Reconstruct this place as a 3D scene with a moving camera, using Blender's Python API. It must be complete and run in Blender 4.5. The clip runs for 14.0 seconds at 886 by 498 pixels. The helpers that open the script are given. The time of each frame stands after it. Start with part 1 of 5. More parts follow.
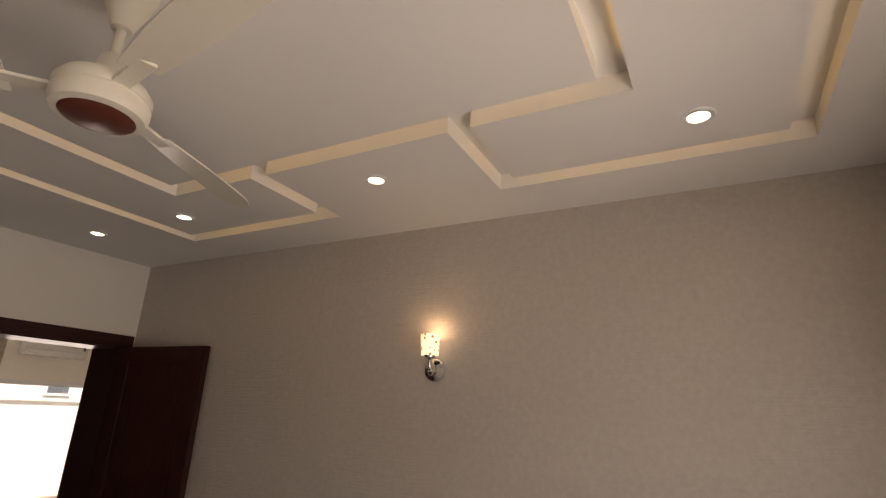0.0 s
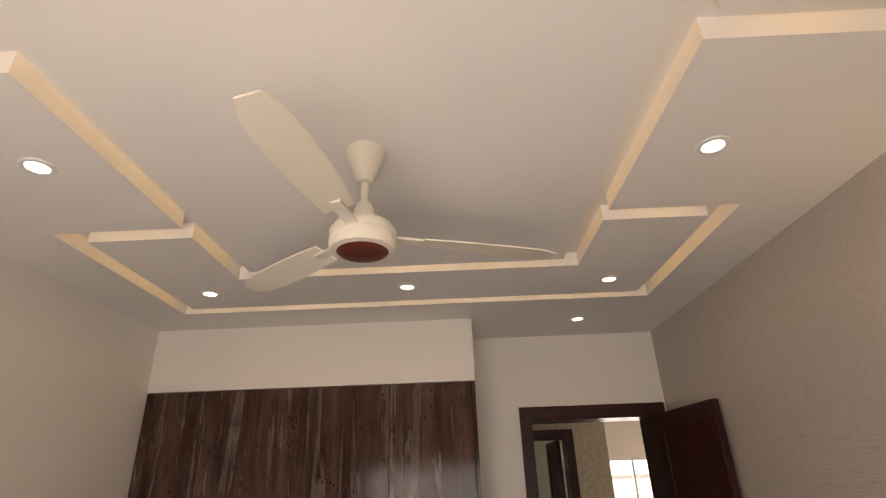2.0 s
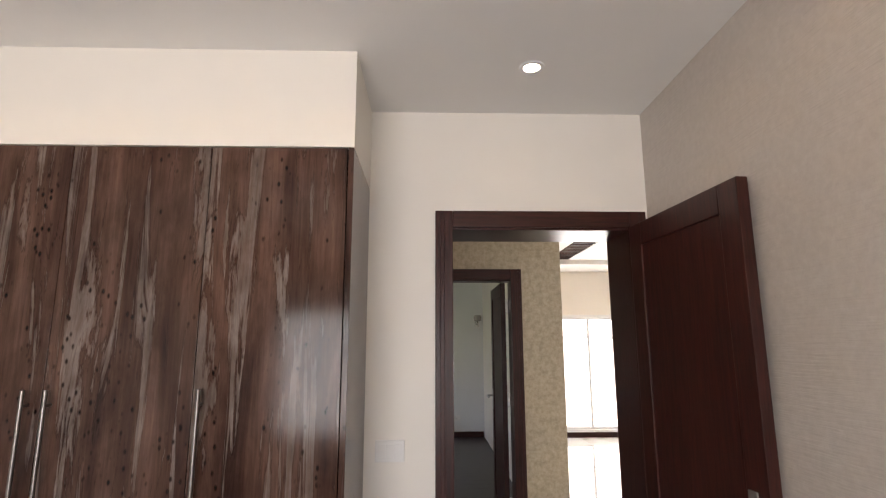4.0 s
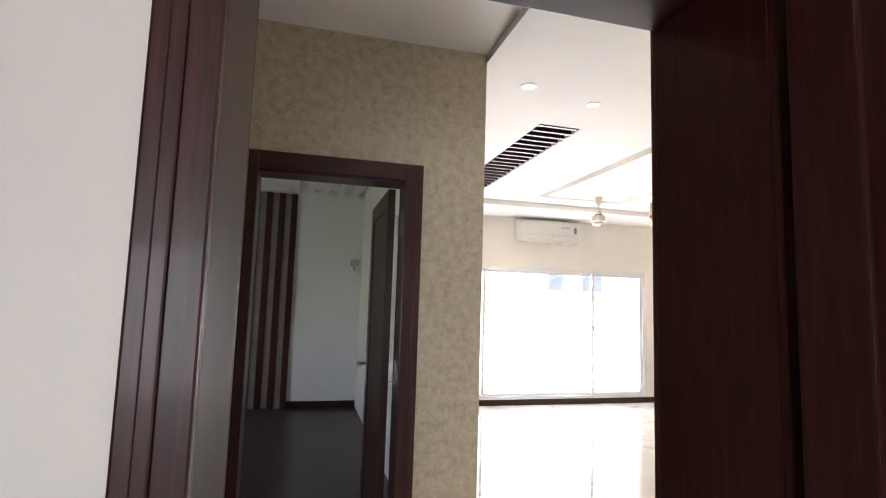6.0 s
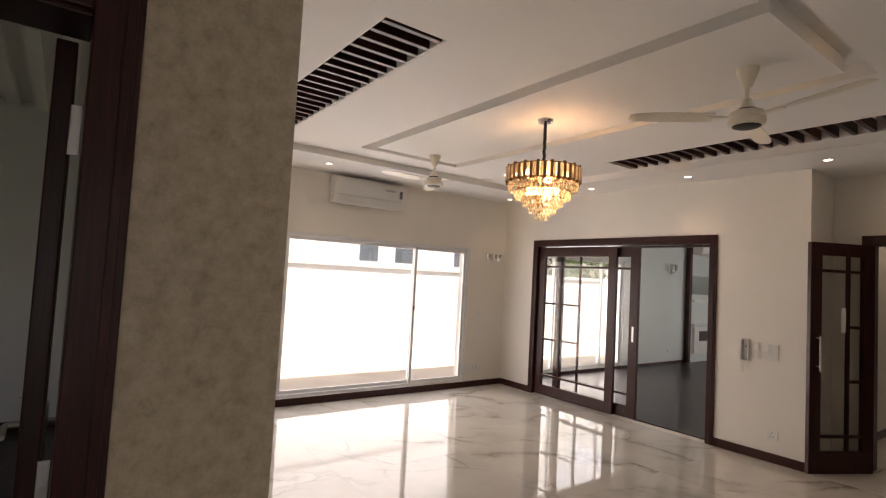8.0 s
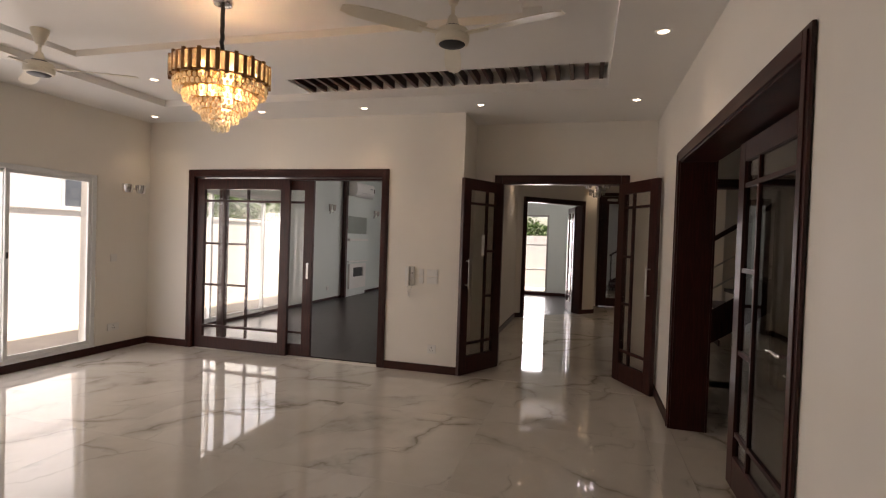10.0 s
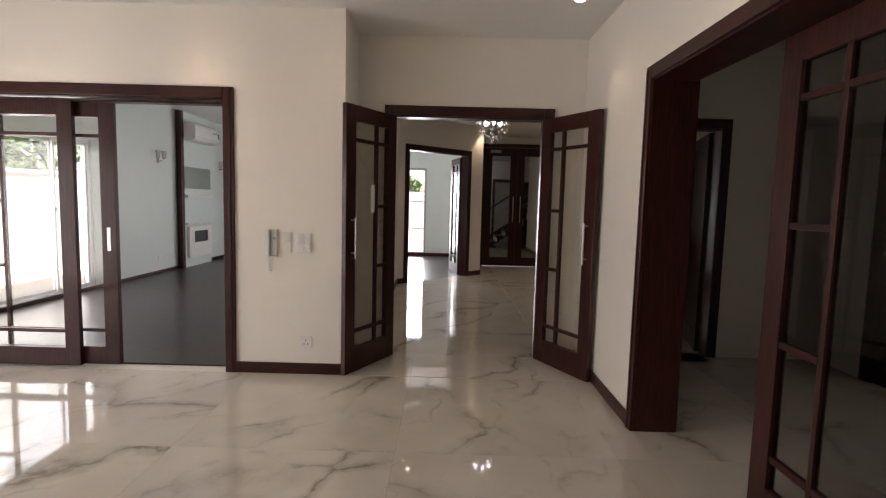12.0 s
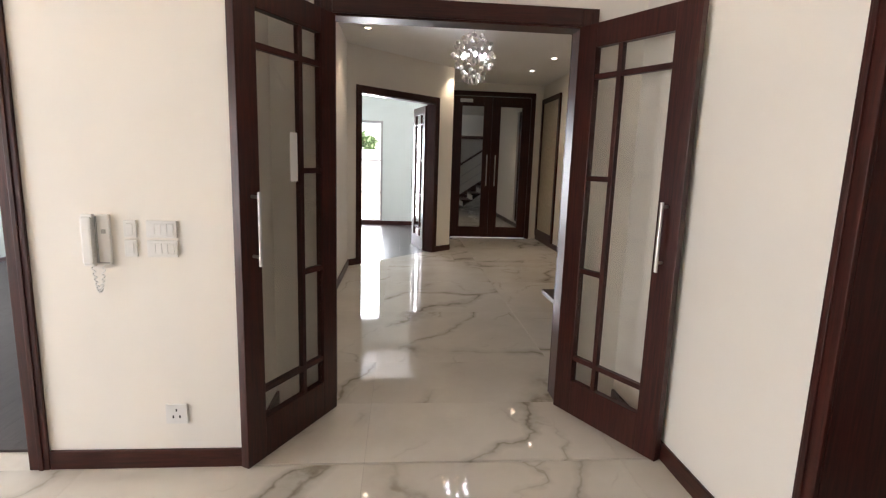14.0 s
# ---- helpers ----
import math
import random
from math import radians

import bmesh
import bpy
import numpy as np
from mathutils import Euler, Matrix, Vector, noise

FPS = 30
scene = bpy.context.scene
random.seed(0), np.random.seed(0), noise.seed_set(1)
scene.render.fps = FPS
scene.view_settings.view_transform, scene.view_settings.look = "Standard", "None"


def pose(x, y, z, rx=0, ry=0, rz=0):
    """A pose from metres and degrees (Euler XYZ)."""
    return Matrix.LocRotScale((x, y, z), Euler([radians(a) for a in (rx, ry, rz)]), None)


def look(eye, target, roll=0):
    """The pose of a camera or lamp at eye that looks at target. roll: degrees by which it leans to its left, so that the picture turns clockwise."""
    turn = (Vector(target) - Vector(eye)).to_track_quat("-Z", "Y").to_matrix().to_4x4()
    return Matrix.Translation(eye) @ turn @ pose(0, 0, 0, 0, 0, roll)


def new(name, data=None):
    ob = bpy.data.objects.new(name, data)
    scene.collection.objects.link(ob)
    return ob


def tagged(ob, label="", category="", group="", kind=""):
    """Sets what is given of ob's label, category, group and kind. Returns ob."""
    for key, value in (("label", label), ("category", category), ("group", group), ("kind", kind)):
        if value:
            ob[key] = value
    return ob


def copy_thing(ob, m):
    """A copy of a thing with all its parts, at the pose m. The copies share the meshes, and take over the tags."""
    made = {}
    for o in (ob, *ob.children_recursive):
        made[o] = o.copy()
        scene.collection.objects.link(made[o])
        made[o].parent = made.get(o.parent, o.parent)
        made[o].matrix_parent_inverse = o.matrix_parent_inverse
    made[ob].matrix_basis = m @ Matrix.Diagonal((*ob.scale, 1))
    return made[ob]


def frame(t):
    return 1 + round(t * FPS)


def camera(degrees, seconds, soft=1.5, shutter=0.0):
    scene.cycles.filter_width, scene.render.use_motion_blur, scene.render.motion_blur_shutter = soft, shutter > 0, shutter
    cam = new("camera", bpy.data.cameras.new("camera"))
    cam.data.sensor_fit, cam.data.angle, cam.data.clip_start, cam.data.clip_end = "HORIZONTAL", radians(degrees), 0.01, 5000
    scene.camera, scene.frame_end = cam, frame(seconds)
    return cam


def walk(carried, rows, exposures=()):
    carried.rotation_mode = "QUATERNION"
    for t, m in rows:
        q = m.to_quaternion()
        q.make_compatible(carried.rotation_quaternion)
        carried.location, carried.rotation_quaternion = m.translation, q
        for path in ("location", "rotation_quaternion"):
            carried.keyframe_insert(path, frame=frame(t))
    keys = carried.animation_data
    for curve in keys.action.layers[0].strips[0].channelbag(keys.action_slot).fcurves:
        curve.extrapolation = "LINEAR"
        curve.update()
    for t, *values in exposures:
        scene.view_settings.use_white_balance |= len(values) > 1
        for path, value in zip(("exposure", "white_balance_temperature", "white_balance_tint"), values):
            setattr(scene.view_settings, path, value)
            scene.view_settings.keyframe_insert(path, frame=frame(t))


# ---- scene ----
cam = camera(81.4, 14.0, soft=1.2)
PATH = [
    (0, (-0.981, -2.345, 1.725), (0.703, -1.453, 2.333), 2.3),
    (0.3, (-0.843, -2.439, 1.742), (0.614, -1.326, 2.541), 1.7),
    (0.5, (-0.800, -2.499, 1.755), (0.412, -1.143, 2.587), 1.8),
    (1, (-0.636, -2.565, 1.744), (0.120, -0.949, 2.649), -2.6),
    (1.5, (-0.441, -2.547, 1.742), (-0.019, -0.804, 2.628), -3.1),
    (2, (-0.235, -2.540, 1.712), (-0.263, -0.713, 2.527), -2.1),
    (2.3, (-0.122, -2.479, 1.654), (-0.259, -0.625, 2.392), -0.8),
    (2.5, (-0.089, -2.381, 1.640), (-0.238, -0.501, 2.306), -0.6),
    (3, (0.013, -2.024, 1.606), (-0.138, -0.099, 2.127), 1.5),
    (3.2, (0.051, -1.871, 1.590), (-0.074, 0.067, 2.070), 1.4),
    (5.3, (0.268, -0.055, 1.463), (0.621, 1.899, 1.703), 0.5),
    (5.5, (0.299, 0.103, 1.451), (0.675, 2.054, 1.681), 1.3),
    (5.8, (0.348, 0.337, 1.461), (0.796, 2.274, 1.678), 1.9),
    (6, (0.375, 0.483, 1.444), (0.879, 2.407, 1.649), 1.8),
    (6.2, (0.451, 0.716, 1.478), (1.025, 2.624, 1.649), 2.0),
    (6.5, (0.519, 0.936, 1.515), (1.169, 2.824, 1.625), 2.6),
    (7, (0.6, 1.299, 1.532), (1.466, 3.099, 1.624), 3.7),
    (7.5, (0.731, 1.587, 1.581), (1.84, 3.248, 1.68), 3.2),
    (8, (0.817, 1.779, 1.561), (1.999, 3.388, 1.668), 3.1),
    (8.5, (0.848, 1.964, 1.533), (2.357, 3.274, 1.624), 2.4),
    (9, (0.84, 2.067, 1.51), (2.588, 3.038, 1.534), 1.9),
    (9.2, (0.862, 2.098, 1.486), (2.649, 2.995, 1.479), 1.9),
    (11.3, (1.811, 2.713, 1.375), (3.81, 2.721, 1.31), 1.3),
    (11.5, (1.987, 2.743, 1.367), (3.984, 2.746, 1.256), 1.2),
    (12, (2.384, 2.799, 1.354), (4.375, 2.805, 1.17), 1.5),
    (12.5, (2.807, 2.849, 1.382), (4.794, 2.821, 1.162), 1.6),
    (13, (3.255, 2.848, 1.378), (5.24, 2.809, 1.137), 1.6),
    (13.5, (3.691, 2.875, 1.355), (5.672, 2.832, 1.085), 2.6),
    (14, (4.091, 2.895, 1.364), (6.055, 2.728, 1.028), 1.8),
]
# seconds, stops, white balance
EXPOSURES = [
    (0.0, 1.3, 8400, 24), (0.5, 1.45, 8400, 24), (1.5, 1.6, 8300, 24), (2.0, 1.9, 8300, 24), (2.5, 2.2, 8300, 24), (3.0, 2.95, 7800, 22), (4.2, 2.95, 7000, 19), (5.5, 3.25, 6400, 15),
    (6.0, 3.05, 6450, 17), (6.5, 3.4, 6300, 22), (7.0, 2.75, 6250, 24), (7.5, 1.7, 6950, 23), (8.0, 1.45, 7500, 24), (8.5, 1.3, 7550, 25), (9.0, 1.0, 7600, 25), (9.2, 0.85, 7600, 25), (10.2, 1.3, 7550, 24), (11.3, 1.65, 6950, 21),
    (12.5, 2.0, 7000, 21), (13.0, 2.1, 6950, 20), (13.5, 2.35, 6950, 19), (14.0, 2.8, 6600, 17),
]
walk(cam, [(t, look(eye, target, roll)) for t, eye, target, roll in PATH], EXPOSURES)
SKY_STRENGTH, SUN_STRENGTH, LED_STRENGTH = 0.10, 4.0, 0.70
W_LIVING, W_EAST, W_BED, W_GARDEN, W_NORTHWEST = 17, 18, 11, 27, 2.0

# ---- world, sun, large lights ----
world = bpy.data.worlds.new("sky")
scene.world = world
world.use_nodes = True
wn, wl = world.node_tree.nodes, world.node_tree.links
sky = wn.new("ShaderNodeTexSky")
sky.sky_type = "NISHITA"
sky.sun_disc = False
sky.sun_elevation = radians(62)
sky.sun_rotation = radians(200)
wl.new(sky.outputs[0], wn["Background"].inputs[0])
wn["Background"].inputs[1].default_value = SKY_STRENGTH

sun = new("sun", bpy.data.lights.new("sun", "SUN"))
sun.data.energy, sun.data.angle, sun.data.color = SUN_STRENGTH, radians(0.5), (1.0, 0.95, 0.88)
sun.matrix_world = look((-3, -9, 20), (0, 0, 0))


def area_light(name, at, aim, size, size_y, watts, colour=(0.86, 0.93, 1.0)):
    """Stands in for the sky's light in a window's opening."""
    ob = new(name, bpy.data.lights.new(name, "AREA"))
    ob.data.shape, ob.data.size, ob.data.size_y = "RECTANGLE", size, size_y
    ob.data.energy, ob.data.color = watts, colour
    ob.matrix_world = look(at, aim)
    return ob


area_light("window_light", (3.82, 7.74, 1.05), (3.82, 0, 0.6), 3.3, 1.85, W_LIVING)
area_light("window_light", (8.25, 7.80, 1.05), (8.25, 0, 0.6), 2.5, 1.85, W_EAST)
area_light("window_light", (-0.565, -3.28, 1.2), (-0.465, 5, 1.5), 1.7, 1.3, W_BED)
area_light("window_light", (15.1, 3.78, 1.1), (10.5, 3.6, 0.9), 0.9, 1.9, W_GARDEN)
area_light("window_light", (-2.3, 5.6, 1.3), (4, 5.6, 1.2), 1.2, 1.4, W_NORTHWEST, (1.0, 0.96, 0.95))

# ---- materials ----


def nodes_of(name):
    m = bpy.data.materials.new(name)
    m.use_nodes = True
    nt = m.node_tree
    return m, nt.nodes, nt.links, nt.nodes["Principled BSDF"]


def node(ns, kind, **values):
    n = ns.new(kind)
    for key, value in values.items():
        n.inputs[key].default_value = value
    return n


def ramp(ns, stops):
    r = ns.new("ShaderNodeValToRGB")
    els = r.color_ramp.elements
    while len(els) < len(stops):
        els.new(0.5)
    for e, (p, c) in zip(els, stops):
        e.position, e.color = p, (*c, 1)
    return r


def coords(ns, ls, scale=(1, 1, 1), rot=(0, 0, 0), per_object=False):
    """World-sized coordinates; per_object shifts the pattern from piece to piece."""
    tc = ns.new("ShaderNodeNewGeometry")
    mp = ns.new("ShaderNodeMapping")
    mp.inputs["Scale"].default_value, mp.inputs["Rotation"].default_value = scale, rot
    ls.new(tc.outputs["Position"], mp.inputs["Vector"])
    if per_object:
        info = ns.new("ShaderNodeObjectInfo")
        mul = ns.new("ShaderNodeVectorMath")
        mul.operation = "SCALE"
        mul.inputs[0].default_value = (7.3, 5.1, 3.7)
        ls.new(info.outputs["Random"], mul.inputs["Scale"])
        ls.new(mul.outputs[0], mp.inputs["Location"])
    return mp.outputs[0]


def bump(ns, ls, bsdf, height, strength=0.2, distance=0.002):
    b = node(ns, "ShaderNodeBump", Strength=strength, Distance=distance)
    ls.new(height, b.inputs["Height"])
    ls.new(b.outputs[0], bsdf.inputs["Normal"])


def mottled(name, a, b, rough=0.5, scale=3.0, fine=120.0, relief=0.15, spec=0.5, metal=0.0):
    """Paint, plaster, plastic: two tones at a coarse scale, and a fine relief."""
    m, ns, ls, bs = nodes_of(name)
    v = coords(ns, ls)
    n1 = node(ns, "ShaderNodeTexNoise", Scale=scale, Detail=4.0, Roughness=0.6)
    n2 = node(ns, "ShaderNodeTexNoise", Scale=fine, Detail=3.0)
    ls.new(v, n1.inputs["Vector"])
    ls.new(v, n2.inputs["Vector"])
    r = ramp(ns, ((0.3, a), (0.7, b)))
    ls.new(n1.outputs[0], r.inputs[0])
    ls.new(r.outputs[0], bs.inputs["Base Color"])
    bs.inputs["Roughness"].default_value, bs.inputs["Metallic"].default_value = rough, metal
    bs.inputs["Specular IOR Level"].default_value = spec
    if relief:
        bump(ns, ls, bs, n2.outputs[0], relief)
    return m


def glowing(name, colour, strength):
    m, ns, ls, bs = nodes_of(name)
    bs.inputs["Base Color"].default_value = (*[min(1, c) for c in colour], 1)
    bs.inputs["Emission Color"].default_value = (*colour, 1)
    bs.inputs["Emission Strength"].default_value = strength
    return m


def wood(name, dark, light, rough, stretch, per_object=True, coat=0.0, fine=60.0):
    """Stained timber; stretch is the grain's scale along x, y, z."""
    m, ns, ls, bs = nodes_of(name)
    v = coords(ns, ls, stretch, per_object=per_object)
    n1 = node(ns, "ShaderNodeTexNoise", Scale=6.0, Detail=6.0, Roughness=0.65, Distortion=0.6)
    n2 = node(ns, "ShaderNodeTexNoise", Scale=fine, Detail=3.0)
    ls.new(v, n1.inputs["Vector"])
    ls.new(v, n2.inputs["Vector"])
    r = ramp(ns, ((0.32, dark), (0.72, light)))
    ls.new(n1.outputs[0], r.inputs[0])
    ls.new(r.outputs[0], bs.inputs["Base Color"])
    bs.inputs["Roughness"].default_value = rough
    bs.inputs["Specular IOR Level"].default_value = 0.3
    bs.inputs["Coat Weight"].default_value, bs.inputs["Coat Roughness"].default_value = coat, 0.08
    bump(ns, ls, bs, n2.outputs[0], 0.12, 0.001)
    return m


PAINT = mottled("cream_paint", (0.80, 0.762, 0.695), (0.835, 0.797, 0.73), 0.55, 1.4, 160, 0.12)
PAINT_COOL = mottled("pale_paint", (0.63, 0.695, 0.665), (0.67, 0.735, 0.705), 0.5, 1.2, 160, 0.1)
PAINT_GREY = mottled("grey_white_paint", (0.72, 0.725, 0.72), (0.76, 0.765, 0.76), 0.5, 1.2, 160, 0.1)
CEIL = mottled("ceiling_white", (0.83, 0.815, 0.785), (0.86, 0.845, 0.815), 0.6, 1.1, 140, 0.08)
EXT = mottled("exterior_paint", (0.79, 0.79, 0.78), (0.85, 0.85, 0.84), 0.8, 0.7, 60, 0.3)
MAHOGANY = wood("mahogany_stain", (0.018, 0.0046, 0.0037), (0.066, 0.0150, 0.0105), 0.36, (14, 14, 0.8), True, 0.08)
MAHOGANY_H = wood("mahogany_stain_level", (0.018, 0.0046, 0.0037), (0.066, 0.0150, 0.0105), 0.36, (0.9, 0.9, 14), True, 0.08)
PLANK = wood("dark_plank", (0.022, 0.0165, 0.0165), (0.056, 0.043, 0.042), 0.34, (1.0, 13, 13), True, 0.08)
CHROME = mottled("chrome", (0.70, 0.70, 0.70), (0.78, 0.78, 0.78), 0.14, 9, 300, 0.02, 0.5, 1.0)
STEEL = mottled("brushed_steel", (0.52, 0.51, 0.49), (0.62, 0.61, 0.59), 0.3, 20, 300, 0.05, 0.5, 1.0)
DARKSTEEL = mottled("dark_brushed_steel", (0.20, 0.185, 0.17), (0.27, 0.25, 0.23), 0.34, 20, 300, 0.05, 0.5, 1.0)
BRASS = mottled("gilt_metal", (0.55, 0.36, 0.14), (0.66, 0.45, 0.20), 0.22, 9, 200, 0.03, 0.5, 1.0)
BRONZE = mottled("dark_bronze", (0.17, 0.10, 0.05), (0.26, 0.155, 0.08), 0.3, 9, 200, 0.03, 0.5, 1.0)
PLASTIC = mottled("white_plastic", (0.76, 0.75, 0.72), (0.80, 0.79, 0.76), 0.32, 6, 200, 0.03)
GREYPLASTIC = mottled("grey_plastic", (0.35, 0.35, 0.34), (0.42, 0.42, 0.41), 0.4, 6, 200, 0.03)
IVORY = mottled("ivory_enamel", (0.74, 0.69, 0.58), (0.79, 0.74, 0.63), 0.3, 5, 200, 0.03)
REDBROWN = mottled("red_brown_disc", (0.10, 0.026, 0.018), (0.14, 0.036, 0.024), 0.35, 12, 200, 0.05)
ALU = mottled("white_aluminium", (0.74, 0.75, 0.75), (0.80, 0.81, 0.81), 0.35, 5, 200, 0.03)
BLACK = mottled("black_rubber", (0.012, 0.012, 0.012), (0.025, 0.024, 0.024), 0.5, 20, 200, 0.1)
GROUT = mottled("pale_grout", (0.56, 0.52, 0.46), (0.62, 0.58, 0.52), 0.8, 20, 300, 0.2)
PAVING = mottled("sandy_paving", (0.50, 0.44, 0.36), (0.62, 0.56, 0.47), 0.85, 2.5, 60, 0.4)
# blue-grey base colour carries the sky's reflection in the neighbour's panes
SKYGLASS = mottled("sky_reflection_glass", (0.10, 0.12, 0.14), (0.16, 0.18, 0.21), 0.08, 0.8, 60, 0.0)
LAWN = mottled("lawn", (0.035, 0.075, 0.018), (0.07, 0.13, 0.03), 0.9, 3, 60, 0.6)
LEAF = mottled("leaf", (0.06, 0.12, 0.03), (0.13, 0.22, 0.06), 0.55, 4, 60, 0.2)
BARK = mottled("bark", (0.07, 0.05, 0.035), (0.14, 0.10, 0.07), 0.9, 9, 60, 0.6)
GREYSLAT = mottled("taupe_laminate", (0.17, 0.145, 0.13), (0.23, 0.20, 0.18), 0.4, 6, 200, 0.05)
LAMP_WHITE = glowing("downlight_lens", (1.0, 0.86, 0.66), 4.0)
LED = glowing("led_warm", (1.0, 0.68, 0.24), LED_STRENGTH)
LED_FAINT = glowing("led_warm_dim", (1.0, 0.66, 0.30), LED_STRENGTH * 0.45)
BULB = glowing("bulb_warm", (1.0, 0.68, 0.32), 9.0)
BULB_COOL = glowing("bulb_cool", (0.85, 0.88, 1.0), 6.0)


def make_shade():
    """Lit fabric shade with a printed leaf pattern."""
    m, ns, ls, bs = nodes_of("lit_shade")
    v = coords(ns, ls)
    vo = node(ns, "ShaderNodeTexVoronoi", Scale=38.0)
    ls.new(v, vo.inputs["Vector"])
    r = ramp(ns, ((0.20, (0.30, 0.17, 0.09)), (0.30, (1.0, 0.86, 0.62))))
    ls.new(vo.outputs["Distance"], r.inputs[0])
    ls.new(r.outputs[0], bs.inputs["Base Color"])
    ls.new(r.outputs[0], bs.inputs["Emission Color"])
    bs.inputs["Emission Strength"].default_value = 0.42
    return m


SHADE = make_shade()


def make_wallpaper(name, a, b, c, cell, rough, relief, weave):
    """Woven or dappled wall covering: coarse dapple, fine weave in relief."""
    m, ns, ls, bs = nodes_of(name)
    v = coords(ns, ls)
    n1 = node(ns, "ShaderNodeTexNoise", Scale=cell, Detail=5.0, Roughness=0.7)
    n3 = node(ns, "ShaderNodeTexNoise", Scale=0.9, Detail=2.0)
    v2 = coords(ns, ls, weave)
    n2 = node(ns, "ShaderNodeTexNoise", Scale=1.0, Detail=2.0)
    for n, vv in ((n1, v), (n2, v2), (n3, v)):
        ls.new(vv, n.inputs["Vector"])
    r = ramp(ns, ((0.28, a), (0.5, b), (0.74, c)))
    ls.new(n1.outputs[0], r.inputs[0])
    hs = ns.new("ShaderNodeHueSaturation")
    mr = ns.new("ShaderNodeMapRange")
    mr.inputs[3].default_value, mr.inputs[4].default_value = 0.90, 1.08
    ls.new(n3.outputs[0], mr.inputs[0])
    ls.new(mr.outputs[0], hs.inputs["Value"])
    ls.new(r.outputs[0], hs.inputs["Color"])
    ls.new(hs.outputs[0], bs.inputs["Base Color"])
    bs.inputs["Roughness"].default_value = rough
    bump(ns, ls, bs, n2.outputs[0], relief, 0.002)
    return m


WALLPAPER = make_wallpaper("woven_wallpaper", (0.49, 0.435, 0.385), (0.53, 0.472, 0.42), (0.575, 0.518, 0.465), 38, 0.42, 0.95, (9, 9, 150))
DAPPLED = make_wallpaper("dappled_wallpaper", (0.34, 0.275, 0.185), (0.50, 0.425, 0.305), (0.63, 0.56, 0.43), 22, 0.4, 0.35, (190, 190, 190))


def make_marble():
    """Polished porcelain: cream ground, cloudy patches and long soft grey-olive veins with finer branches."""
    m, ns, ls, bs = nodes_of("veined_marble")
    v = coords(ns, ls, (1, 1, 1), (0, 0, 0.6), True)
    warp = node(ns, "ShaderNodeTexNoise", Scale=0.9, Detail=5.0, Roughness=0.55)
    ls.new(v, warp.inputs["Vector"])
    add = ns.new("ShaderNodeVectorMath")
    add.operation = "MULTIPLY_ADD"
    add.inputs[1].default_value = (1.1, 1.1, 0.3)
    ls.new(warp.outputs["Color"], add.inputs[0])
    ls.new(v, add.inputs[2])
    squash = ns.new("ShaderNodeVectorMath")
    squash.operation = "MULTIPLY"
    squash.inputs[1].default_value = (0.62, 1.25, 1.0)
    ls.new(add.outputs[0], squash.inputs[0])
    cloud = node(ns, "ShaderNodeTexNoise", Scale=1.3, Detail=5.0, Roughness=0.6)
    ls.new(v, cloud.inputs["Vector"])
    ragged = node(ns, "ShaderNodeTexNoise", Scale=9.0, Detail=4.0, Roughness=0.7)
    ls.new(v, ragged.inputs["Vector"])
    total = None
    for scale, width, lo, hi, power, seed in ((0.72, 0.022, 0.42, 0.58, 0.85, 3.1), (1.5, 0.014, 0.49, 0.63, 0.55, 8.7)):
        vo = node(ns, "ShaderNodeTexVoronoi", Scale=scale)
        vo.feature = "DISTANCE_TO_EDGE"
        ls.new(squash.outputs[0], vo.inputs["Vector"])
        uneven = ns.new("ShaderNodeMath")
        uneven.operation = "MULTIPLY_ADD"
        uneven.inputs[1].default_value = width * 1.6
        ls.new(ragged.outputs[0], uneven.inputs[0])
        ls.new(vo.outputs["Distance"], uneven.inputs[2])
        breaks = node(ns, "ShaderNodeTexNoise", Scale=0.9 + seed * 0.08, Detail=3.0, Roughness=0.6)
        shift = ns.new("ShaderNodeVectorMath")
        shift.inputs[1].default_value = (seed, seed * 2, 0)
        ls.new(v, shift.inputs[0])
        ls.new(shift.outputs[0], breaks.inputs["Vector"])
        vein = ramp(ns, ((width * 0.75, (1, 1, 1)), (width * 1.3, (0.42, 0.42, 0.42)), (width * 3.2, (0, 0, 0))))
        ls.new(uneven.outputs[0], vein.inputs[0])
        gate = ramp(ns, ((lo, (0, 0, 0)), (hi, (power, power, power))))
        ls.new(breaks.outputs[0], gate.inputs[0])
        mul = ns.new("ShaderNodeMath")
        mul.operation = "MULTIPLY"
        ls.new(vein.outputs[0], mul.inputs[0])
        ls.new(gate.outputs[0], mul.inputs[1])
        if total is None:
            total = mul
        else:
            mul2 = ns.new("ShaderNodeMath")
            mul2.operation = "MAXIMUM"
            ls.new(total.outputs[0], mul2.inputs[0])
            ls.new(mul.outputs[0], mul2.inputs[1])
    base = ramp(ns, ((0.3, (0.555, 0.515, 0.455)), (0.7, (0.665, 0.63, 0.57))))
    ls.new(cloud.outputs[0], base.inputs[0])
    mix = ns.new("ShaderNodeMix")
    mix.data_type = "RGBA"
    mix.inputs[7].default_value = (0.20, 0.175, 0.125, 1)
    ls.new(mul2.outputs[0], mix.inputs[0])
    ls.new(base.outputs[0], mix.inputs[6])
    ls.new(mix.outputs[2], bs.inputs["Base Color"])
    bs.inputs["Roughness"].default_value = 0.045
    bs.inputs["IOR"].default_value = 1.55
    return m


MARBLE = make_marble()


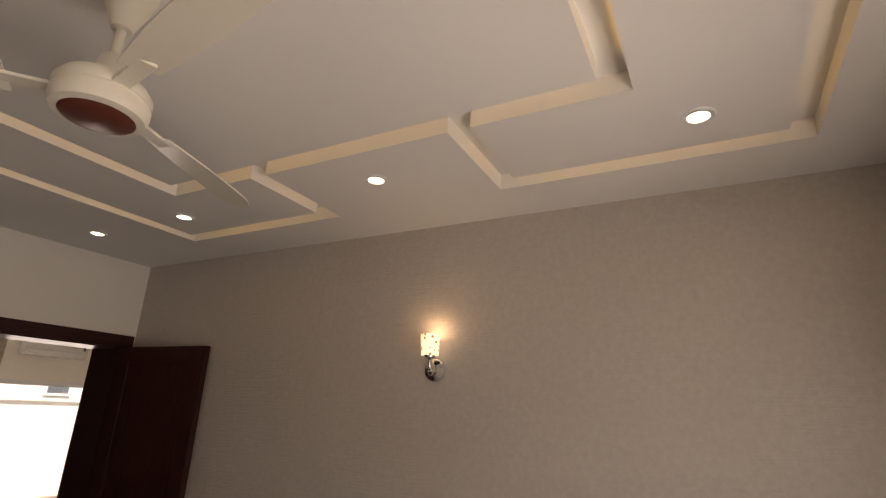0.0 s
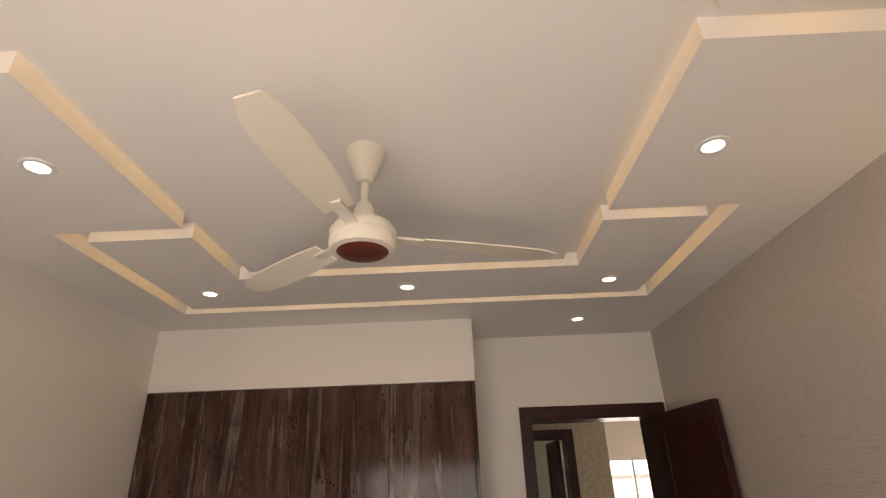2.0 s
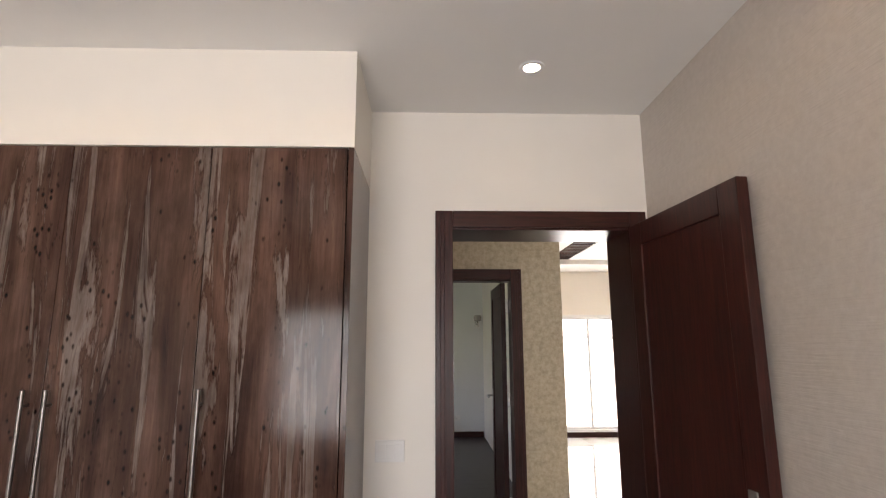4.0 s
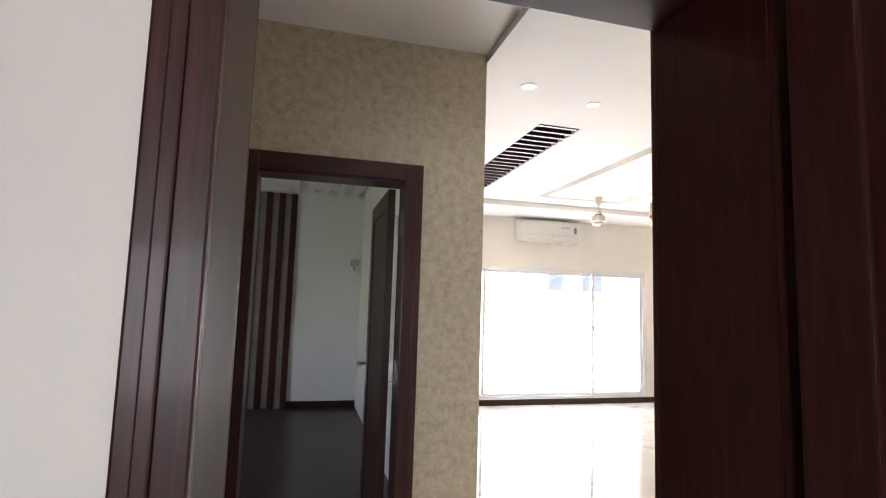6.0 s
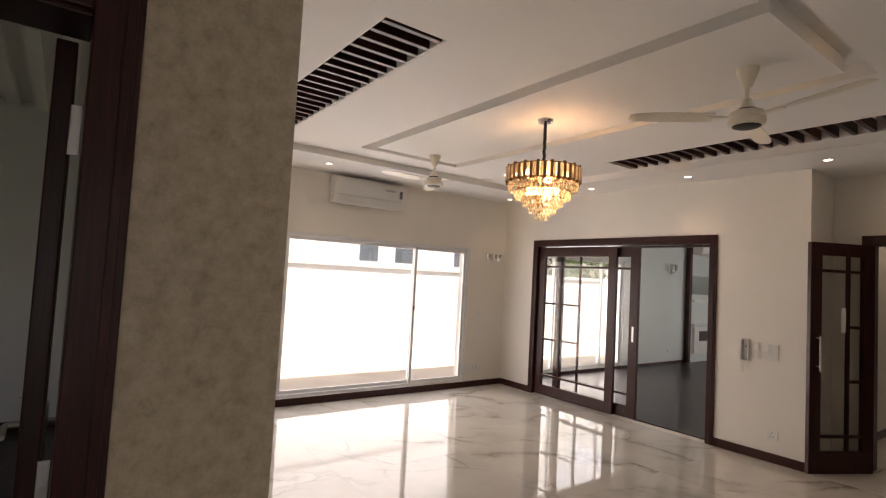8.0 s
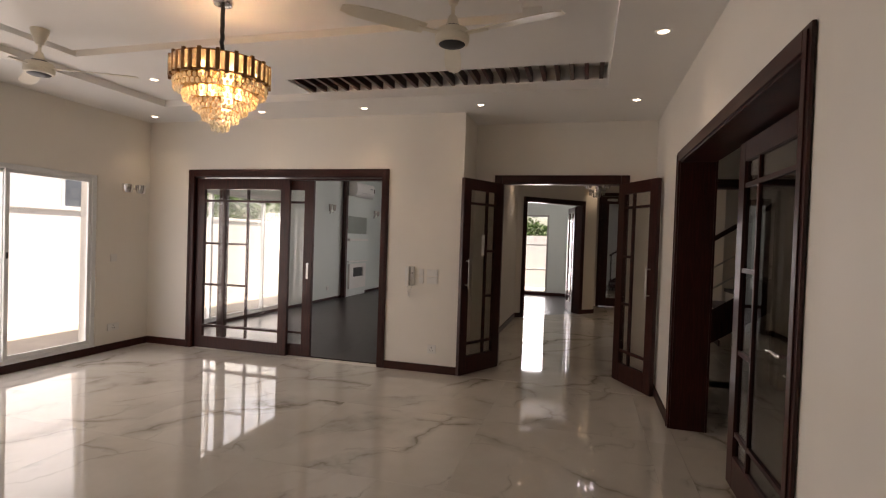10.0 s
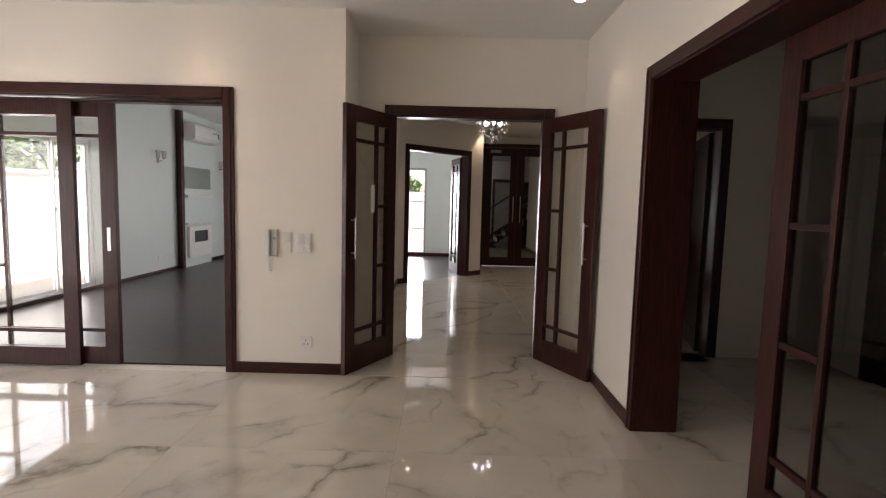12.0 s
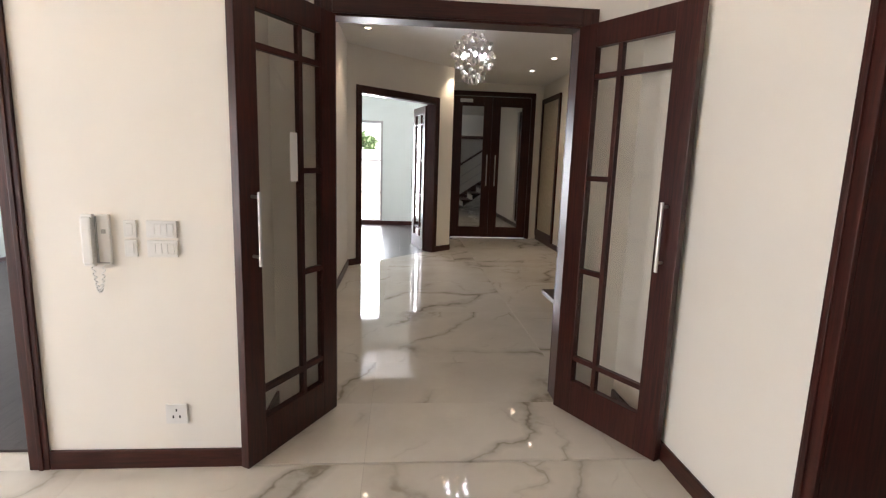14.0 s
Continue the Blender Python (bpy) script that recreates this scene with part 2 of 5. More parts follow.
def make_laminate():
    """High-gloss wardrobe laminate: mottled warm brown with grey weathered tongues and dark pits up the board."""
    m, ns, ls, bs = nodes_of("streaked_laminate")

    def noise(scale, detail, rough, distort):
        n = node(ns, "ShaderNodeTexNoise", Scale=1.0, Detail=detail, Roughness=rough, Distortion=distort)
        ls.new(coords(ns, ls, scale, (0, 0, 0), True), n.inputs["Vector"])
        return n

    def blend(a, b, factor, kind="MIX"):
        x = ns.new("ShaderNodeMix")
        x.data_type, x.blend_type = "RGBA", kind
        if isinstance(factor, float):
            x.inputs[0].default_value = factor
        else:
            ls.new(factor, x.inputs[0])
        ls.new(a, x.inputs[6])
        ls.new(b, x.inputs[7])
        return x.outputs[2]

    brown = ramp(ns, ((0.28, (0.026, 0.012, 0.010)), (0.45, (0.062, 0.030, 0.022)), (0.58, (0.100, 0.054, 0.040)), (0.74, (0.150, 0.090, 0.068))))
    ls.new(noise((10, 10, 1.3), 7.0, 0.66, 0.4).outputs[0], brown.inputs[0])
    patch = ramp(ns, ((0.3, (0.62, 0.58, 0.56)), (0.7, (1.2, 1.2, 1.2))))
    ls.new(noise((5, 5, 3.2), 4.0, 0.65, 0.6).outputs[0], patch.inputs[0])
    grain = ramp(ns, ((0.3, (0.55, 0.52, 0.50)), (0.7, (1.3, 1.28, 1.26))))
    ls.new(noise((95, 95, 3.0), 4.0, 0.7, 0.3).outputs[0], grain.inputs[0])
    tongue = noise((14, 14, 1.1), 6.0, 0.66, 0.8)
    mask = ramp(ns, ((0.545, (0, 0, 0)), (0.60, (0.75, 0.75, 0.75)), (0.70, (0.40, 0.40, 0.40)), (0.80, (0.6, 0.6, 0.6))))
    ls.new(tongue.outputs[0], mask.inputs[0])
    grey = ramp(ns, ((0.35, (0.125, 0.098, 0.085)), (0.65, (0.235, 0.200, 0.180))))
    ls.new(noise((20, 20, 6), 4.0, 0.6, 0.3).outputs[0], grey.inputs[0])
    colour = blend(brown.outputs[0], grey.outputs[0], mask.outputs[0])
    rim = ramp(ns, ((0.530, (1, 1, 1)), (0.548, (0.25, 0.19, 0.16)), (0.562, (1, 1, 1))))
    ls.new(tongue.outputs[0], rim.inputs[0])
    colour = blend(colour, rim.outputs[0], 0.65, "MULTIPLY")
    pits = node(ns, "ShaderNodeTexVoronoi", Scale=1.0)
    ls.new(coords(ns, ls, (44, 44, 24), (0, 0, 0), True), pits.inputs["Vector"])
    pit = ramp(ns, ((0.12, (0.12, 0.09, 0.08)), (0.30, (1, 1, 1))))
    ls.new(pits.outputs["Distance"], pit.inputs[0])
    where = ramp(ns, ((0.52, (0, 0, 0)), (0.58, (1, 1, 1))))
    ls.new(noise((11, 11, 3.5), 3.0, 0.6, 0.5).outputs[0], where.inputs[0])
    colour = blend(colour, blend(colour, pit.outputs[0], 1.0, "MULTIPLY"), where.outputs[0])
    colour = blend(colour, patch.outputs[0], 0.8, "MULTIPLY")
    colour = blend(colour, grain.outputs[0], 0.55, "MULTIPLY")
    ls.new(colour, bs.inputs["Base Color"])
    bs.inputs["Roughness"].default_value = 0.12
    bs.inputs["Specular IOR Level"].default_value = 0.22
    return m


LAMINATE = make_laminate()


def make_glass(name, tint=(1, 1, 1), gloss=0.04):
    m = bpy.data.materials.new(name)
    m.use_nodes = True
    ns, ls = m.node_tree.nodes, m.node_tree.links
    ns.remove(ns["Principled BSDF"])
    tr = ns.new("ShaderNodeBsdfTransparent")
    tr.inputs[0].default_value = (*tint, 1)
    gl = ns.new("ShaderNodeBsdfGlossy")
    gl.inputs["Roughness"].default_value = 0.02
    fr = node(ns, "ShaderNodeLayerWeight", Blend=0.5)
    pw = ns.new("ShaderNodeMath")
    pw.operation = "POWER"
    pw.inputs[1].default_value = 4.0
    ls.new(fr.outputs["Facing"], pw.inputs[0])
    ga = ns.new("ShaderNodeMath")
    ga.operation = "MULTIPLY_ADD"
    ga.inputs[1].default_value, ga.inputs[2].default_value = 0.85, gloss
    ls.new(pw.outputs[0], ga.inputs[0])
    mx = ns.new("ShaderNodeMixShader")
    ls.new(ga.outputs[0], mx.inputs[0])
    ls.new(tr.outputs[0], mx.inputs[1])
    ls.new(gl.outputs[0], mx.inputs[2])
    ls.new(mx.outputs[0], ns["Material Output"].inputs[0])
    return m


GLASS = make_glass("clear_glass", (0.98, 0.975, 0.96))
SMOKED = make_glass("smoked_glass", (0.66, 0.67, 0.67), 0.06)


def make_crystal():
    m, ns, ls, bs = nodes_of("crystal")
    bs.inputs["Base Color"].default_value = (0.98, 0.95, 0.88, 1)
    bs.inputs["Transmission Weight"].default_value = 0.6
    bs.inputs["Roughness"].default_value = 0.03
    bs.inputs["IOR"].default_value = 1.55
    return m


CRYSTAL = make_crystal()


def make_film():
    """Thin cloudy plastic film."""
    m, ns, ls, bs = nodes_of("plastic_film")
    bs.inputs["Base Color"].default_value = (0.88, 0.88, 0.86, 1)
    bs.inputs["Roughness"].default_value = 0.18
    bs.inputs["Alpha"].default_value = 0.2
    n = node(ns, "ShaderNodeTexNoise", Scale=22.0, Detail=3.0)
    ls.new(coords(ns, ls), n.inputs["Vector"])
    bump(ns, ls, bs, n.outputs[0], 0.6, 0.01)
    return m


FILM = make_film()


def make_drop(name, share):
    """Frosted-through cut glass that passes the bulbs' light."""
    m, ns, ls, bs = nodes_of(name)
    bs.inputs["Base Color"].default_value = (1.0, 0.95, 0.82, 1)
    bs.inputs["Transmission Weight"].default_value = 0.8
    bs.inputs["Roughness"].default_value = 0.05
    bs.inputs["IOR"].default_value = 1.5
    tl = ns.new("ShaderNodeBsdfTranslucent")
    tl.inputs[0].default_value = (1.0, 0.93, 0.78, 1)
    mx = ns.new("ShaderNodeMixShader")
    mx.inputs[0].default_value = share
    ls.new(bs.outputs[0], mx.inputs[1])
    ls.new(tl.outputs[0], mx.inputs[2])
    ls.new(mx.outputs[0], ns["Material Output"].inputs[0])
    return m


DROP = make_drop("lit_crystal", 0.55)
AMBER = make_drop("prism_glass", 0.28)
DARKMIRROR = mottled("dark_reflective_glass", (0.48, 0.50, 0.50), (0.50, 0.52, 0.52), 0.03, 1, 100, 0.0, 0.5, 1.0)
MIRROR = mottled("silvered_mirror", (0.78, 0.80, 0.80), (0.80, 0.82, 0.82), 0.02, 1, 100, 0.0, 0.5, 1.0)

# ---- builders ----


def bm_box(bm, x0, x1, y0, y1, z0, z1, bevel=0.0):
    """Adds a box; bevel rounds its edges."""
    v = [bm.verts.new((x, y, z)) for z in (z0, z1) for y in (y0, y1) for x in (x0, x1)]
    fs = [bm.faces.new([v[i] for i in f]) for f in ((0, 2, 3, 1), (4, 5, 7, 6), (0, 1, 5, 4), (2, 6, 7, 3), (0, 4, 6, 2), (1, 3, 7, 5))]
    if bevel:
        es = {e for f in fs for e in f.edges}
        bmesh.ops.bevel(bm, geom=list(es), offset=bevel, segments=2, affect="EDGES", profile=0.6)
    return bm


def boxes(*rows, bevel=0.0):
    bm = bmesh.new()
    for r in rows:
        bm_box(bm, *r, bevel=bevel)
    return bm


def lathe(profile, steps=32, at=(0, 0, 0)):
    """A turned body about z from (radius, height) pairs."""
    bm = bmesh.new()
    rings = []
    for r, z in profile:
        rings.append([bm.verts.new((at[0] + r * math.cos(2 * math.pi * i / steps), at[1] + r * math.sin(2 * math.pi * i / steps), at[2] + z)) for i in range(steps)])
    for a, b in zip(rings, rings[1:]):
        for i in range(steps):
            bm.faces.new((a[i], a[(i + 1) % steps], b[(i + 1) % steps], b[i]))
    for ring, flip in ((rings[0], True), (rings[-1], False)):
        bm.faces.new(ring[::-1] if flip else ring)
    return bm


def tube(points, radius, steps=10):
    """A round bar along points."""
    bm = bmesh.new()
    pts = [Vector(p) for p in points]
    rings = []
    for i, p in enumerate(pts):
        d = (pts[min(i + 1, len(pts) - 1)] - pts[max(i - 1, 0)]).normalized()
        side = d.cross(Vector((0, 0, 1)) if abs(d.z) < 0.9 else Vector((1, 0, 0))).normalized()
        up = d.cross(side)
        rings.append([bm.verts.new(p + radius * (math.cos(a) * side + math.sin(a) * up)) for a in (2 * math.pi * k / steps for k in range(steps))])
    for a, b in zip(rings, rings[1:]):
        for k in range(steps):
            bm.faces.new((a[k], a[(k + 1) % steps], b[(k + 1) % steps], b[k]))
    bm.faces.new(rings[0])
    bm.faces.new(rings[-1][::-1])
    return bm


def mesh_of(name, bm, material, smooth=False):
    bmesh.ops.recalc_face_normals(bm, faces=bm.faces)
    me = bpy.data.meshes.new(name)
    bm.to_mesh(me)
    bm.free()
    me.materials.append(material)
    if smooth:
        for p in me.polygons:
            p.use_smooth = True
        me.set_sharp_from_angle(angle=radians(38))
    return me


def part(name, bm, material, parent, label="", smooth=False):
    ob = new(name, mesh_of(name, bm, material, smooth))
    ob.parent = parent
    if label:
        ob["label"] = label
    return ob


def solid(name, bm, material, label, category="", kind="", group="", smooth=False):
    """A thing that is one mesh."""
    return tagged(new(name, mesh_of(name, bm, material, smooth)), label, category, group, kind)


def thing(name, m, label, category, group="", kind=""):
    ob = tagged(new(name), label, category, group, kind)
    ob.empty_display_size = 0.1
    ob.matrix_world = m
    return ob


def wall(name, axis, t0, t1, a0, a1, z0, z1, openings, material, label):
    """A wall along axis between a0 and a1, from t0 to t1 thick, with openings (a0, a1, z0, z1) through it."""
    cuts_a = sorted({a0, a1, *[o[0] for o in openings], *[o[1] for o in openings]})
    cuts_z = sorted({z0, z1, *[o[2] for o in openings], *[o[3] for o in openings]})
    bm = bmesh.new()
    cells = {}
    for i, (p, q) in enumerate(zip(cuts_a, cuts_a[1:])):
        for k, (r, s) in enumerate(zip(cuts_z, cuts_z[1:])):
            cells[i, k] = not any(o[0] <= p and q <= o[1] and o[2] <= r and s <= o[3] for o in openings)

    def quad(*ps):
        bm.faces.new([bm.verts.new((p[0], p[1], p[2]) if axis == "x" else (p[1], p[0], p[2])) for p in ps])

    for (i, k), full in cells.items():
        if not full:
            continue
        p, q, r, s = cuts_a[i], cuts_a[i + 1], cuts_z[k], cuts_z[k + 1]
        for t in (t0, t1):
            quad((p, t, r), (q, t, r), (q, t, s), (p, t, s))
        for (di, dk), ps in (((-1, 0), ((p, t0, r), (p, t1, r), (p, t1, s), (p, t0, s))), ((1, 0), ((q, t0, r), (q, t1, r), (q, t1, s), (q, t0, s))),
                             ((0, -1), ((p, t0, r), (q, t0, r), (q, t1, r), (p, t1, r))), ((0, 1), ((p, t0, s), (q, t0, s), (q, t1, s), (p, t1, s)))):
            if not cells.get((i + di, k + dk), False):
                quad(*ps)
    bmesh.ops.remove_doubles(bm, verts=bm.verts, dist=1e-5)
    return solid(name, bm, material, label, "wall", "structure")


def stepped_ceiling(name, xs, ys, height, top, label):
    """A ceiling of level fields; height(x, y) gives a field's underside, None leaves it out."""
    bm = bmesh.new()
    h = {}
    for i in range(len(xs) - 1):
        for k in range(len(ys) - 1):
            h[i, k] = height((xs[i] + xs[i + 1]) / 2, (ys[k] + ys[k + 1]) / 2)

    def quad(*ps):
        bm.faces.new([bm.verts.new(p) for p in ps])

    for (i, k), z in h.items():
        if z is None:
            continue
        x0, x1, y0, y1 = xs[i], xs[i + 1], ys[k], ys[k + 1]
        quad((x0, y0, z), (x0, y1, z), (x1, y1, z), (x1, y0, z))
        quad((x0, y0, top), (x1, y0, top), (x1, y1, top), (x0, y1, top))
        for di, dk, a, b in ((-1, 0, (x0, y0), (x0, y1)), (1, 0, (x1, y0), (x1, y1)), (0, -1, (x0, y0), (x1, y0)), (0, 1, (x0, y1), (x1, y1))):
            other = h.get((i + di, k + dk))
            other = top if other is None else other
            if other > z:
                quad((*a, z), (*b, z), (*b, other), (*a, other))
    bmesh.ops.remove_doubles(bm, verts=bm.verts, dist=1e-5)
    return solid(name, bm, CEIL, label, "ceiling", "structure")

# ---- structure: floors ----
TOP = 3.0


def slab(name, x0, x1, y0, y1, z0, z1, material, label, category="floor"):
    return solid(name, boxes((x0, x1, y0, y1, z0, z1)), material, label, category, "structure")


marble_floor = slab("floor_marble", 0.95, 13.5, -1.2, 7.566, -0.06, -0.0135, GROUT, "pale grout bed of the polished marble tile floor")
slab("floor_corridor_base", -1.1, 0.95, 1.28, 3.0, -0.06, -0.0135, GROUT, "grout bed under the corridor's marble tiles")
bed_floor = slab("floor_bedroom", -2.265, 1.36, -3.26, 1.28, -0.06, -0.0135, BLACK, "dark underlay of the bedroom's plank floor")
nw_floor = slab("floor_northwest_room", -2.2, 1.1, 3.15, 7.9, -0.06, -0.0135, BLACK, "dark underlay of the side room's plank floor")
e_floor = slab("floor_drawing_room", 6.40, 15.2, 2.2, 7.72, -0.066, -0.014, BLACK, "dark underlay of the drawing room's plank floor")

# ---- structure: walls ----
# bedroom
wall("wall_bedroom_north", "x", 1.13, 1.41, -2.265, 1.42, 0, TOP, [(0.252, 1.096, 0, 2.07)], PAINT, "cream painted bedroom wall with the doorway")
wall("wall_bedroom_east", "y", 1.179, 1.295, -3.26, 1.13, 0, TOP, [], WALLPAPER, "taupe woven wallpaper on the bedroom wall")
wall("wall_bedroom_west", "y", -2.265, -2.105, -3.26, 1.13, 0, TOP, [], PAINT, "cream painted bedroom side wall")
wall("wall_bedroom_south", "x", -3.26, -3.11, -2.105, 1.179, 0, TOP, [(-1.465, 0.335, 0.55, 1.92)], PAINT, "cream painted bedroom wall with the window")
solid("wall_wardrobe_bulkhead", boxes((-2.105, -0.12, 0.607, 1.13, 2.245, 2.66)), PAINT, "cream painted boxed wall above the wardrobe", "wall", "structure")
# corridor and living hall
wall("wall_corridor_north", "x", 3.0, 3.15, -2.2, 1.246, 0, TOP, [(0.115, 0.842, 0, 2.054)], DAPPLED, "dappled gold-beige wallpaper on the corridor wall")
# unseen end wall, set close and cream to bounce light into the corridor
wall("wall_corridor_bounce", "y", -1.10, -0.95, 1.41, 3.0, 0, TOP, [], PAINT, "unseen cream wall added to close the corridor and bounce light")
wall("wall_living_west", "y", 1.10, 1.2455, 3.15, 7.566, 0, TOP, [], PAINT, "cream painted living hall side wall")
wall("wall_living_north", "x", 7.566, 7.80, 1.10, 6.26, -0.1, TOP, [(2.02, 5.555, 0.075, 1.99)], PAINT, "cream painted living hall wall with the wide window")
wall("wall_living_east", "y", 6.26, 6.41, 3.56, 7.80, 0, TOP, [(4.45, 6.90, -0.01, 2.08)], PAINT, "cream painted wall with the sliding door opening")
wall("wall_recess_north", "x", 3.561, 3.70, 6.41, 10.63, 0, TOP, [], PAINT, "cream painted return wall beside the double door")
wall("wall_double_door", "y", 6.84, 6.97, 1.52, 3.561, 0, TOP, [(1.97, 3.26, 0, 2.08)], PAINT, "cream painted wall over the double door")
wall("wall_living_south", "x", 1.39, 1.635, 1.42, 6.84, 0, TOP, [(3.02, 5.40, -0.01, 2.09)], PAINT, "cream painted living hall wall with the wide opening")
# lobby and stair hall south of the living hall
wall("wall_lobby_west", "y", 2.55, 2.70, -1.2, 1.39, 0, TOP, [], PAINT, "plain lobby wall")
wall("wall_lobby_back", "x", -0.76, -0.62, 2.70, 7.0, 0, TOP, [(5.70, 6.42, -0.01, 2.06)], PAINT, "lobby wall with a closed dark door")
wall("wall_lobby_south", "x", -1.35, -1.2, 2.55, 9.4, 0, TOP, [], PAINT, "plain wall closing the lobby and stair")
wall("wall_lobby_east", "y", 7.0, 7.12, -1.2, 1.39, 0, TOP, [(0.38, 1.18, -0.01, 2.06)], PAINT, "lobby wall with a dark framed doorway to the stair")
wall("wall_stair_east", "y", 9.3, 9.42, -1.2, 0.28, 0, TOP, [], PAINT, "plain wall closing the stair hall")
# foyer
wall("wall_foyer_south", "x", 0.28, 0.40, 9.3, 13.5, 0, TOP, [(11.42, 11.80, 0.10, 2.45)], PAINT, "cream painted foyer wall with a tall side window")
wall("wall_foyer_east", "y", 13.36, 13.5, 0.40, 2.13, 0, TOP, [(0.60, 2.0, -0.01, 2.53)], PAINT, "cream painted wall round the entrance door")
wall("wall_foyer_return", "x", 2.13, 2.27, 12.02, 15.0, 0, TOP, [], PAINT, "cream painted return wall beside the entrance door")
# drawing room
wall("wall_drawing_north", "x", 7.70, 7.86, 6.41, 15.2, -0.1, TOP, [(6.95, 9.55, 0.02, 2.06)], PAINT_COOL, "pale painted drawing room wall with sliding windows")
wall("wall_drawing_east", "y", 15.0, 15.16, 2.13, 7.70, 0, TOP, [(3.28, 4.28, 0.06, 2.14)], PAINT_COOL, "pale painted drawing room wall with a tall window")
# northwest room
wall("wall_northwest_north", "x", 7.70, 7.86, -2.2, 1.10, 0, TOP, [], PAINT_GREY, "pale painted side room wall")
wall("wall_northwest_south", "x", 3.153, 3.165, -2.2, 1.095, 0, 2.93, [(0.04, 0.925, 0, 2.14)], PAINT_GREY, "pale plaster face of the side room")
wall("wall_northwest_west", "y", -2.36, -2.2, 3.15, 7.86, 0, TOP, [(4.9, 6.3, 0.6, 2.0)], PAINT_GREY, "pale painted side room wall with a window")


def diagonal_wall():
    """The foyer's slanting wall, with the doorway of the drawing room through it."""
    a, b = Vector((10.627, 3.60)), Vector((12.018, 2.13))
    d = (b - a).normalized()
    n = Vector((-d.y, d.x))
    if n.x < 0:
        n = -n
    length = (b - a).length
    bm = bmesh.new()
    for s0, s1, z0, z1 in ((0, 0.255, 0, TOP), (1.633, length, 0, TOP), (0.255, 1.633, 2.19, TOP)):
        vs = []
        for z in (z0, z1):
            for s, o in ((s0, 0), (s1, 0), (s1, 0.14), (s0, 0.14)):
                p = a + d * s + n * o
                vs.append(bm.verts.new((p.x, p.y, z)))
        for f in ((0, 1, 2, 3), (4, 5, 6, 7), (0, 1, 5, 4), (1, 2, 6, 5), (2, 3, 7, 6), (3, 0, 4, 7)):
            bm.faces.new([vs[i] for i in f])
    solid("wall_foyer_diagonal", bm, PAINT, "cream painted slanting foyer wall with a doorway", "wall", "structure")
    return a, d, n


DIAG_A, DIAG_D, DIAG_N = diagonal_wall()

# ---- structure: ceilings ----


def inside(x, y, r):
    return r[0] < x < r[1] and r[2] < y < r[3]


S = 0.085
BED_SLOTS = []
for near in (False, True):
    y_in, y_out = (-1.625, -2.72) if near else (-0.79, 0.28)
    lo, hi = min(y_in, y_out), max(y_in, y_out)
    outer = (y_out, y_out + S) if near else (y_out - S, y_out)
    BED_SLOTS += [(-1.775, 0.875, *outer), (0.875 - S, 0.875, lo, hi), (-1.775, -1.775 + S, lo, hi)]
    inner = (y_in - S, y_in) if near else (y_in, y_in + S)
    BED_SLOTS += [(0.375, 0.875, *inner), (-1.775, -1.265, *inner)]
BED_RIM = [(-1.265, -1.265 + S, -2.22, -0.23), (0.375 - S, 0.375, -2.22, -0.23), (-1.265, 0.375, -2.22, -2.22 + S), (-1.265, 0.375, -0.23 - S, -0.23)]


def bed_height(x, y):
    if any(inside(x, y, r) for r in BED_SLOTS + BED_RIM):
        return 2.695
    return 2.627


rects = BED_SLOTS + BED_RIM
stepped_ceiling("ceiling_bedroom", sorted({-2.105, 1.179, *[v for r in rects for v in r[:2]]}), sorted({-3.11, 1.13, *[v for r in rects for v in r[2:]]}),
                bed_height, TOP - 0.05, "white plaster bedroom ceiling with lit cove grooves")

LIV = (1.92, 5.60, 2.19, 6.72)
G = 0.12
RING = (3.11, 4.32, 2.62, 6.38)
TRAY = [(RING[0], RING[0] + G, *RING[2:]), (RING[1] - G, RING[1], *RING[2:]), (*RING[:2], RING[2], RING[2] + G), (*RING[:2], RING[3] - G, RING[3])]
GRILLES = [(5.16, 5.60, 2.19, 4.98), (1.92, 2.36, 3.93, 6.72)]


def living_height(x, y):
    if x > 6.26 and (y > 3.561 or y < 1.635 or x > 6.84):
        return None
    if x < 1.246:
        return None
    if any(inside(x, y, g) for g in GRILLES):
        return 2.93
    if any(inside(x, y, r) for r in TRAY):
        return 2.885
    if inside(x, y, LIV):
        return 2.80
    return 2.73


rects = [LIV, *TRAY, *GRILLES]
stepped_ceiling("ceiling_living", sorted({1.246, 6.26, 6.84, *[v for r in rects for v in r[:2]]}), sorted({1.635, 3.561, 7.566, *[v for r in rects for v in r[2:]]}),
                living_height, TOP - 0.04, "white plaster living hall ceiling with raised trays")


def flat_ceiling(name, x0, x1, y0, y1, z, label):
    return slab(name, x0, x1, y0, y1, z, TOP - 0.06, CEIL, label, "ceiling")


flat_ceiling("ceiling_corridor", -0.95, 1.246, 1.41, 3.0, 2.775, "white plaster corridor ceiling")
flat_ceiling("ceiling_foyer", 6.97, 13.36, 0.40, 3.561, 2.73, "white plaster foyer ceiling")
flat_ceiling("ceiling_drawing_room", 10.5, 15.0, 3.565, 7.70, 2.87, "white plaster drawing room ceiling")
flat_ceiling("ceiling_drawing_room_west", 6.41, 10.5, 3.70, 7.70, 2.87, "white plaster drawing room ceiling")
flat_ceiling("ceiling_drawing_room_south", 12.2, 15.0, 2.27, 3.565, 2.73, "white plaster drawing room ceiling")
flat_ceiling("ceiling_lobby", 2.70, 7.0, -1.2, 1.39, 2.73, "white plaster lobby ceiling")
flat_ceiling("ceiling_stair_hall", 7.12, 9.3, -1.2, 0.40, 2.75, "white plaster stair hall ceiling")


